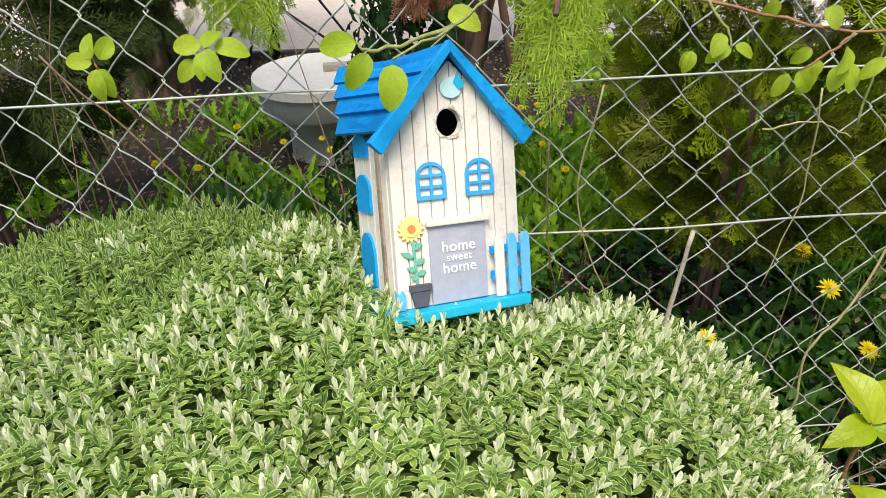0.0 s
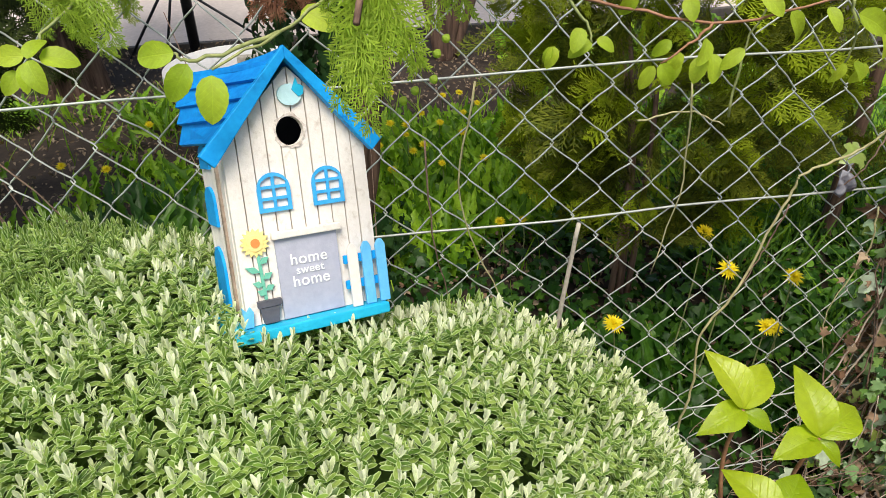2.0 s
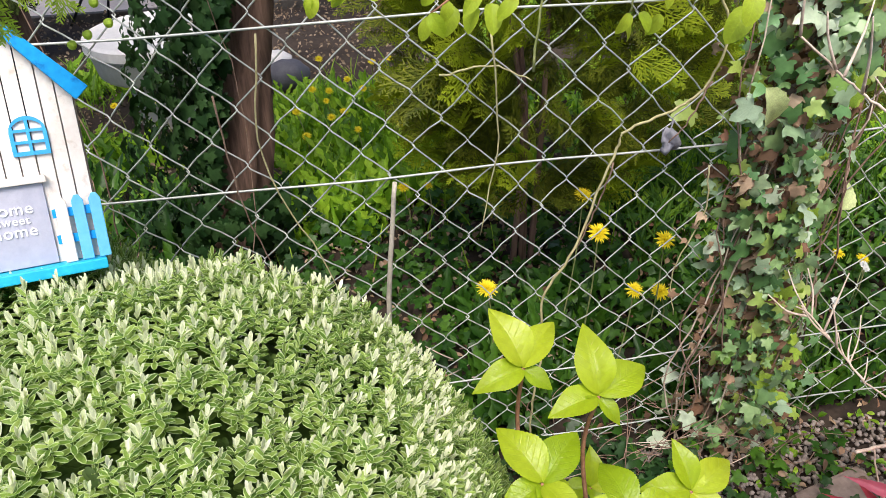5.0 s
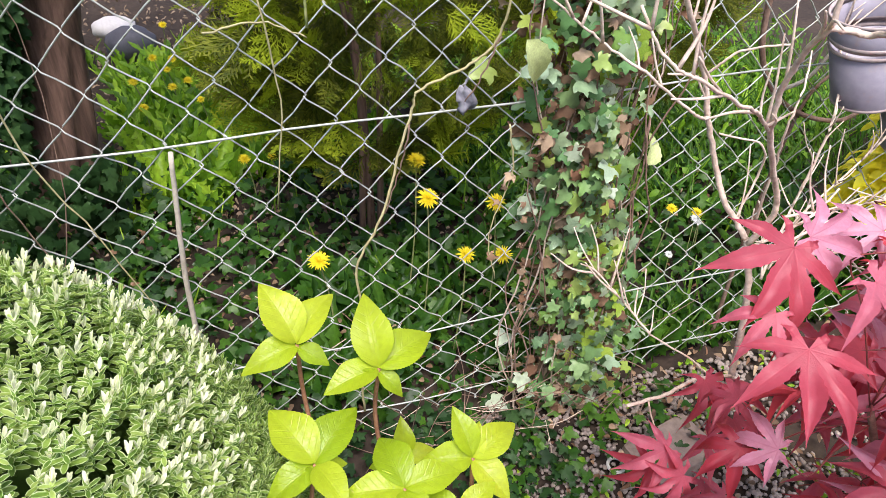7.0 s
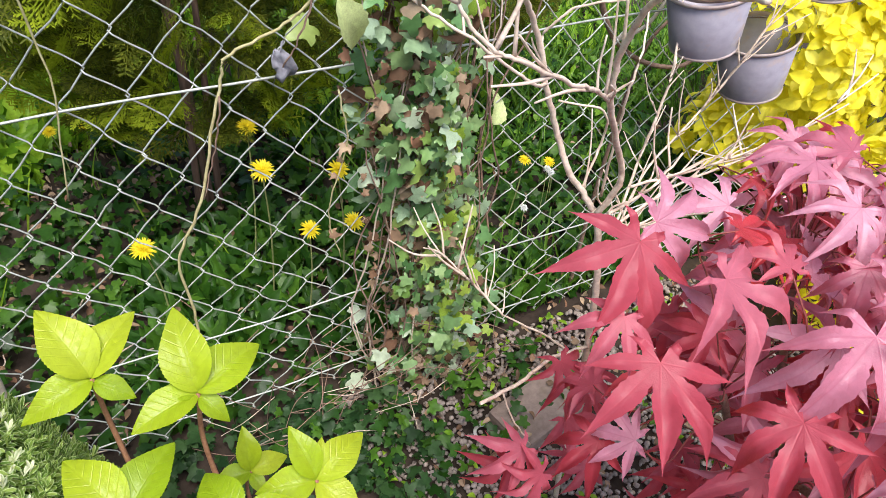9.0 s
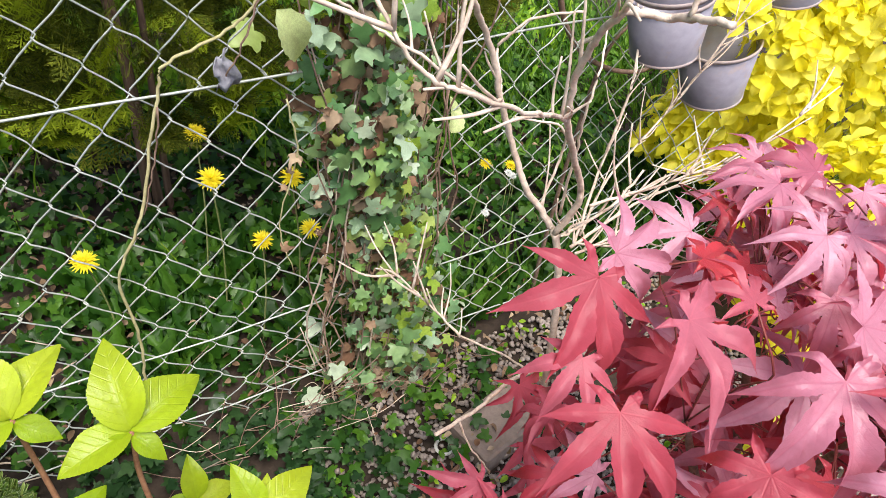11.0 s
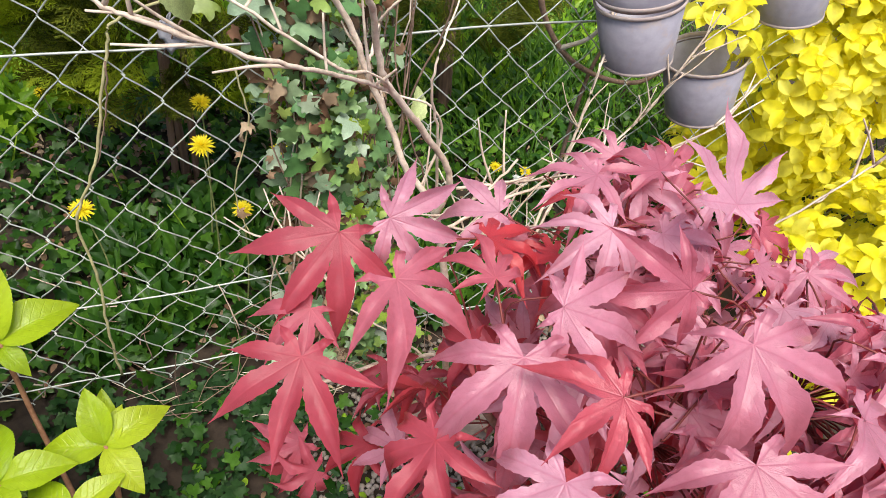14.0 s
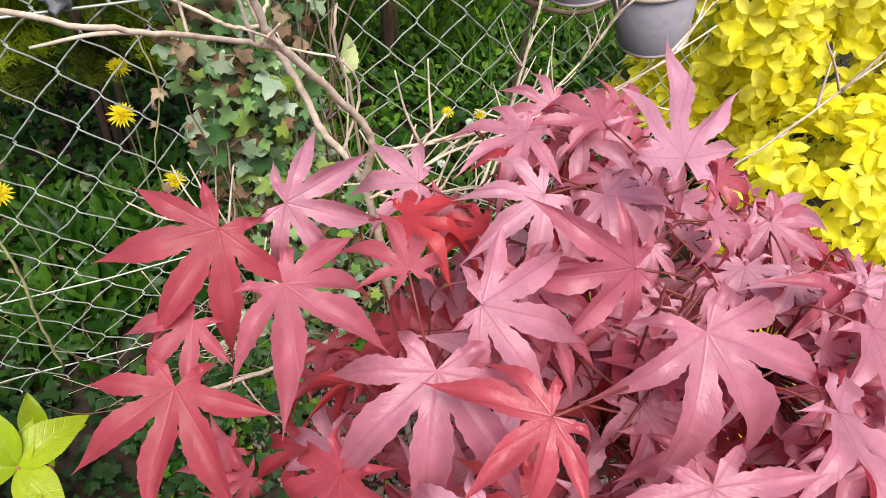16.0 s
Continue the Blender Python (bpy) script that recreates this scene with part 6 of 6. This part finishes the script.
    # sprays round the trunk coloured dark for shade, those beside it light for sun
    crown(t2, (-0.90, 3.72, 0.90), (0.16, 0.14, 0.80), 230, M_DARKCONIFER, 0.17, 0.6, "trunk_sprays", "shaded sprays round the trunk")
    crown(t2, (-0.60, 3.70, 1.05), (0.13, 0.14, 0.62), 170, M_CONIFERLIT, 0.13, 0.2, "young_sprays", "growth coloured lighter for the sunny side")
    crown(t4, (-0.80, 2.00, 1.9), (0.5, 0.4, 0.9), 200, M_CONIFER, 0.30)
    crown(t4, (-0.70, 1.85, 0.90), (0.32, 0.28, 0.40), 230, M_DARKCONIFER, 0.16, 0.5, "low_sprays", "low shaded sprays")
    crown(t3, (1.05, 3.95, 2.2), (0.8, 0.5, 1.0), 260, M_CONIFER, 0.30)

    # bough that hangs over the birdhouse from the tree behind
    def bough(t, path, sprays, mat_, name, label=""):
        pts = smooth_path(path, 6)
        tube("bough", pts, 0.006, 0.0025, M_TRUNK, t, 6)
        ms = []
        for i in range(sprays):
            k = rng.random() ** 0.75
            p = pts[int(k * (len(pts) - 1))]
            ms.append((rng.randrange(5), frame_at(p + jitter(rng, 0.02), Vector((rng.uniform(-0.5, 0.5), rng.uniform(-0.35, 0.2), -1)), Vector((rng.uniform(-1, 1), -1, 0.2)), rng.uniform(0.06, 0.11))))
        stuff(name, FINE_SPRAYS, ms, mat_, t, label)

    bough(t1, [(0.45, 1.80, 1.75), (0.50, 1.25, 1.50), (0.515, 0.86, 1.34), (0.492, 0.68, 1.26), (0.462, 0.560, 1.178)], 60, M_CYPRESS, "hanging_sprays", "light green sprays hanging over the birdhouse")
    bough(t1, [(0.45, 1.80, 1.75), (0.56, 1.2, 1.50), (0.570, 0.85, 1.31), (0.545, 0.75, 1.20)], 28, M_CYPRESS, "hanging_sprays", "light green sprays hanging over the fence")
    bough(t1, [(0.42, 1.80, 1.60), (0.40, 1.30, 1.40), (0.392, 1.05, 1.22), (0.388, 0.95, 1.16)], 80, M_DEADSPRAY, "dead_sprays", "dead rust-brown sprays")
    bough(t1, [(0.40, 1.80, 1.78), (0.20, 1.30, 1.50), (0.19, 1.05, 1.34), (0.185, 0.92, 1.22), (0.165, 0.85, 1.145)], 70, M_CYPRESS, "hanging_sprays", "green sprays hanging behind the wire")
    cones = [(0.520, 0.690, 1.105), (0.530, 0.680, 1.090), (0.512, 0.674, 1.083), (0.535, 0.690, 1.110), (0.500, 0.665, 1.078), (0.545, 0.70, 1.12)]
    bm0 = bmesh.new()
    bmesh.ops.create_icosphere(bm0, subdivisions=2, radius=0.0042)
    for q in bm0.verts:
        q.co *= 1 + 0.16 * noise.noise(q.co * 400)
    me = bpy.data.meshes.new("cone")
    bm0.to_mesh(me)
    bm0.free()
    me.materials.append(M_CYPRESS)
    for c in cones:
        place("cone", me, t1, Matrix.Translation(c))


build_conifers()


def build_brush():
    """Loose dead stems standing and lying behind the wire."""
    brush = thing("dead_brush", "tangle of thin brown dead stems behind the wire", "dead stems", (0.0, 1.3, 0))
    rng = random.Random(87)
    for i in range(34):
        p = Vector((rng.uniform(-1.1, 0.35), rng.uniform(1.0, 1.6), 0.0))
        p.z = ground_height(p.x, p.y) - 0.01
        q = p + Vector((rng.gauss(0, 0.16), rng.uniform(-0.05, 0.1), rng.uniform(0.3, 1.25)))
        tube("dead_stem", smooth_path([p, p.lerp(q, 0.35) + jitter(rng, 0.09), p.lerp(q, 0.7) + jitter(rng, 0.09), q], 5, 0.004, rng), rng.uniform(0.0015, 0.0032), 0.0009, M_TWIGB, brush, 5)
    for i in range(50):
        p = Vector((rng.uniform(0.45, 1.4), rng.uniform(1.0, 1.45), 0.02))
        d = Vector((rng.uniform(-1, 1), rng.uniform(-0.4, 0.4), rng.uniform(0, 0.5))) * rng.uniform(0.08, 0.2)
        tube("dead_stem", smooth_path([p, p + d * 0.5 + jitter(rng, 0.02), p + d], 4), 0.0022, 0.0012, M_TWIGB if i % 3 else M_TWIG, brush, 5)


build_brush()


# ---- weeds, grass, flowers and litter ----
def scatter(name, shapes, count, area, material, label, category, size, place_at, seed):
    rng = random.Random(seed)
    ms = []
    tries = 0
    while len(ms) < count and tries < count * 6:
        tries += 1
        x, y = rng.uniform(area[0], area[1]), rng.uniform(area[2], area[3])
        m = place_at(rng, x, y, size)
        if m is not None:
            ms.append((rng.randrange(len(shapes)), m))
    return stuff(name, shapes, ms, material, None, label, category)


def patch(x, y, s, c):
    return noise.noise(Vector((x * s, y * s, c)))


def lying(lo, hi, tilt=0.6, want=None):
    def at(rng, x, y, size):
        if want and not want(x, y, rng):
            return None
        z = ground_height(x, y) + rng.uniform(lo, hi)
        return frame_at((x, y, z), Vector((rng.uniform(-1, 1), rng.uniform(-1, 1), rng.uniform(-0.3, 0.5))), Vector((0, -0.3, 1)) + jitter(rng, tilt), size * rng.uniform(0.7, 1.3))
    return at


def standing(lean=0.5, want=None):
    def at(rng, x, y, size):
        if want and not want(x, y, rng):
            return None
        z = ground_height(x, y) - 0.01
        return frame_at((x, y, z), Vector((rng.uniform(-1, 1) * lean, rng.uniform(-1, 1) * lean, 1)), Vector((rng.uniform(-1, 1), -0.8, 0.3)), size * rng.uniform(0.6, 1.3))
    return at


def build_undergrowth():
    broad = [blade(6, w, 0.2, c, 0.55, 0.0, 0.8, 0.02, i) for i, (w, c) in enumerate(((0.55, 0.4), (0.7, 0.3), (0.45, 0.6)))]
    toothed = [blade(12, w, 0.3, c, 0.66, 0.42, 0.7, 0.03, i) for i, (w, c) in enumerate(((0.20, 0.45), (0.16, 0.8), (0.23, 0.3)))]
    grass = [small_blade(5, 0.045, 0.3, c, 0.4) for c in (0.2, 0.5, 0.9)]
    dryb = [small_blade(5, w, 0.4, c, 0.5) for w, c in ((0.6, 0.5), (0.8, -0.3), (0.45, 0.9), (0.7, 0.2))]
    low = [small_blade(5, w, 0.2, c, 0.55) for w, c in ((0.7, 0.4), (0.85, 0.3), (0.6, 0.6))]

    # shade and sun zones also choose darker and lighter leaf colours
    def shade(x, y, rng):
        return not (1.9 < y and 0.45 < x < 1.0 and rng.random() < 0.5)

    def sunny(x, y, rng):
        return not (x > 1.4 and rng.random() < 0.55) and y > (2.15 if x < 0.5 else 1.92 if x < 1.0 else 1.75) + 0.25 * patch(x, y, 2, 3) and patch(x, y, 1.7, 1) > -0.25 and (x > 0.40 or (patch(x, y, 4, 12) > -0.05 and rng.random() < 0.6)) and not (0.35 < x < 1.35 and y > 3.0 + 0.3 * patch(x, y, 3, 8)) and not (x < 0.5 and y > 3.6 + 0.2 * patch(x, y, 3, 8)) and not (0.80 < x < 1.45 and y < 2.0) and not (x ** 2 + (y - 2.95) ** 2 < 0.10)

    def bare(x, y):
        return ((x - 1.95) / 0.30) ** 2 + ((y - 1.30) / 0.20) ** 2 < 1 + 0.5 * patch(x, y, 6, 4)

    def right(x, y, rng):
        return patch(x, y, 3, 5) > -0.2 and not bare(x, y)

    scatter("ground_ivy", IVY_SHAPES, 2600, (-1.3, 0.62, 0.99, 2.2), M_DARKIVY, "ivy carpet under the conifers, darkened for their shade", "groundcover", 0.034, lying(0.0, 0.09, 0.7, shade), 21)
    scatter("ground_ivy", IVY_SHAPES, 2700, (0.5, 2.6, 0.99, 2.1), M_WEED, "ivy and weeds covering the soil, darkened for shade", "groundcover", 0.032, lying(0.0, 0.09, 0.7, shade), 1)
    scatter("broad_weeds", broad, 750, (0.0, 2.6, 0.99, 2.3), M_WEED, "broad-leaved weeds behind the fence, darkened for shade", "weeds", 0.050, standing(0.9, shade), 2)
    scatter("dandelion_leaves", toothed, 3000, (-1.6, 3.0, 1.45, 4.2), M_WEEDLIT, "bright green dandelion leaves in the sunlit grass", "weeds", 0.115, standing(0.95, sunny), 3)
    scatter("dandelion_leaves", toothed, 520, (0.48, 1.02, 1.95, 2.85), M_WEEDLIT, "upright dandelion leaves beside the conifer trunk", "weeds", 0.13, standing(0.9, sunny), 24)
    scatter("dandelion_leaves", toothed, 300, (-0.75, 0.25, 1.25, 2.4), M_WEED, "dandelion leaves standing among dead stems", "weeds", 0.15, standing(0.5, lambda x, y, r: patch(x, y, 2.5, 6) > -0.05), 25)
    scatter("grass", grass, 4200, (-2.0, 3.6, 1.35, 4.3), M_GRASS, "fresh green grass behind the fence", "grass", 0.12, standing(0.7, lambda x, y, r: (sunny(x, y, r) or (y < 3.3 and r.random() < 0.12)) and r.random() < (0.15 if x > 1.4 else 0.22 if y < 3.0 else 0.6)), 4)
    scatter("clover", low, 4200, (1.45, 3.3, 1.0, 3.0), M_CLOVER, "low clover and small weeds in the rough grass", "weeds", 0.026, lying(0.005, 0.10, 0.5, lambda x, y, r: patch(x, y, 3, 11) > -0.30 and not bare(x, y)), 26)
    scatter("broad_weeds", broad, 1500, (-0.4, 1.25, 1.75, 3.0), M_WEEDLIT, "low leafy weeds round the conifer trunk", "weeds", 0.055, standing(1.1, lambda x, y, r: sunny(x, y, r) and patch(x, y, 5, 14) > -0.1), 27)
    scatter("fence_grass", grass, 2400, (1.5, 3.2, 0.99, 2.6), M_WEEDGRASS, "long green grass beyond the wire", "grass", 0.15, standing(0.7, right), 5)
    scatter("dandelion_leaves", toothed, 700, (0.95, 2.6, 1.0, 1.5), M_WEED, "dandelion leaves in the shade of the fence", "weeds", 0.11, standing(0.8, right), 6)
    scatter("leaf_litter", dryb, 3200, (-1.2, 2.6, 0.55, 2.2), M_DRY, "brown dead leaves lying on the soil", "leaf litter", 0.016, lying(0.004, 0.05, 0.6, lambda x, y, r: y > 1.0 or x > 1.36 or (x > 1.16 and r.random() < 0.15)), 7)
    scatter("ivy_carpet", IVY_SHAPES, 150, (1.10, 1.72, 0.66, 0.97), M_WEED, "ivy creeping over the soil below the post", "groundcover", 0.024, lying(0.005, 0.06, 0.6), 8)
    scatter("ivy_carpet", IVY_SHAPES, 620, (0.84, 1.40, 0.52, 0.98), M_DARKIVY, "low ivy and seedlings in front of the wire, darkened for shade", "groundcover", 0.024, lying(0.003, 0.05, 0.6), 22)
    scatter("clover_leaves", broad, 420, (1.10, 2.2, 0.30, 0.95), M_WEEDLIT, "small green seedlings among the gravel", "weeds", 0.017, lying(0.003, 0.03, 0.5, lambda x, y, r: patch(x, y, 5, 2) > 0), 9)
    scatter("leaf_litter", dryb, 5200, (-1.5, 1.5, 1.55, 4.4), M_DRYPALE, "pale dry leaves and bark strewn under the conifers", "leaf litter", 0.017, lying(0.004, 0.05, 0.6, lambda x, y, r: not sunny(x, y, r)), 23)
    pebble = []
    for s in range(4):
        bm = bmesh.new()
        bmesh.ops.create_icosphere(bm, subdivisions=1, radius=1)
        vs = [tuple(Vector((q.co.x, q.co.y * 0.8, q.co.z * 0.6)) * (1 + 0.3 * noise.noise(q.co * 1.7 + Vector((s, 0, 0))))) for q in bm.verts]
        fs = [tuple(q.index for q in fc.verts) for fc in bm.faces]
        bm.free()
        pebble.append((vs, fs))
    scatter("gravel", pebble, 7000, (1.0, 2.3, 0.10, 0.95), M_GRAVEL, "fine pinkish gravel on the ground", "gravel", 0.0062, lying(0.0, 0.006, 0.8, lambda x, y, r: patch(x, y, 4, 9) > -0.35 and x + 0.3 * y > 1.52), 10)


build_undergrowth()


def dandelion_mesh(seed):
    rng = random.Random(seed)
    v, f = [], []
    pv, pf = small_blade(2, 0.24, 0.1, 0.15, 0.6)
    for ring, (n, lift, L) in enumerate(((22, 8, 1.0), (18, 28, 0.85), (14, 50, 0.65), (8, 72, 0.5))):
        for k in range(n):
            m = Matrix.Rotation(2 * math.pi * k / n + ring * 0.3 + rng.uniform(-0.1, 0.1), 4, "Z") @ Matrix.Rotation(radians(lift + rng.uniform(-8, 8)), 4, "X") @ Matrix.Scale(L, 4)
            b = len(v)
            v += [tuple(m @ Vector(p)) for p in pv]
            f += [tuple(b + i for i in q) for q in pf]
    return v, f


def build_dandelions():
    heads = [mesh_from("flower_head", *dandelion_mesh(s), M_DAND) for s in range(3)]
    rng = random.Random(91)
    near = [(1.245, 1.36, 0.419), (1.232, 1.218, 0.412), (1.288, 1.122, 0.322), (0.993, 1.231, 0.284), (1.375, 1.193, 0.392), (1.45, 1.30, 0.150)]
    far = [(0.673, 2.414, 0.18), (0.671, 2.653, 0.18), (0.761, 2.296, 0.18), (0.858, 2.922, 0.18), (0.934, 2.944, 0.18), (0.746, 2.754, 0.18), (0.914, 2.729, 0.18), (0.584, 2.280, 0.18), (0.948, 1.872, 0.18),
           (-0.569, 2.492, 0.2), (-0.402, 2.435, 0.2), (-0.141, 2.993, 0.2), (0.070, 2.540, 0.2), (-0.326, 2.809, 0.2), (0.030, 2.651, 0.2), (0.979, 2.764, 0.2), (0.869, 2.494, 0.2), (0.907, 2.270, 0.2),
           (0.640, 2.948, 0.2), (0.609, 2.631, 0.2), (0.660, 2.515, 0.2), (0.551, 2.440, 0.2), (0.870, 1.842, 0.2), (-0.118, 2.635, 0.2), (1.917, 1.304, 0.2), (2.02, 1.33, 0.15), (0.80, 2.60, 0.2), (0.72, 2.5, 0.16)]
    for i, p in enumerate(near + far):
        p = Vector(p)
        small = i >= len(near)
        gx, gy = p.x + rng.uniform(-0.03, 0.03), p.y + rng.uniform(-0.01, 0.04)
        d = thing("dandelion", "yellow dandelion flower on a thin green stalk", "flower", (gx, gy, ground_height(gx, gy)), "dandelions")
        face = Vector((rng.uniform(-0.4, 0.4), -0.45, 1)).normalized()
        place("flower_head", heads[rng.randrange(3)], d, frame_at(p, Vector((1, 0.2, 0)), face, rng.uniform(0.016, 0.022) * (0.9 if small else 1.25)))
        tube("stalk", smooth_path([(gx, gy, ground_height(gx, gy) - 0.01), ((gx + p.x) / 2 + 0.008, (gy + p.y) / 2, p.z * 0.55), p - face * 0.002], 4), 0.0022, 0.0016, M_VINE, d, 5)
    # daisies in the grass beyond the wire
    for p in ((1.95, 1.25, 0.20), (1.99, 1.28, 0.16), (1.86, 1.2, 0.14)):
        d = thing("daisy", "small white daisy in the grass", "flower", (p[0], p[1], 0), "daisies")
        place("flower_head", DAISY, d, frame_at(Vector(p), Vector((1, 0.2, 0)), Vector((0, -0.4, 1)), 0.012))
        tube("stalk", [(p[0], p[1], -0.01), (p[0] + 0.004, p[1], p[2] * 0.5), p], 0.0012, 0.001, M_VINE, d, 5)


DAISY = mesh_from("flower_head", *dandelion_mesh(9), M_DAISY)
build_dandelions()
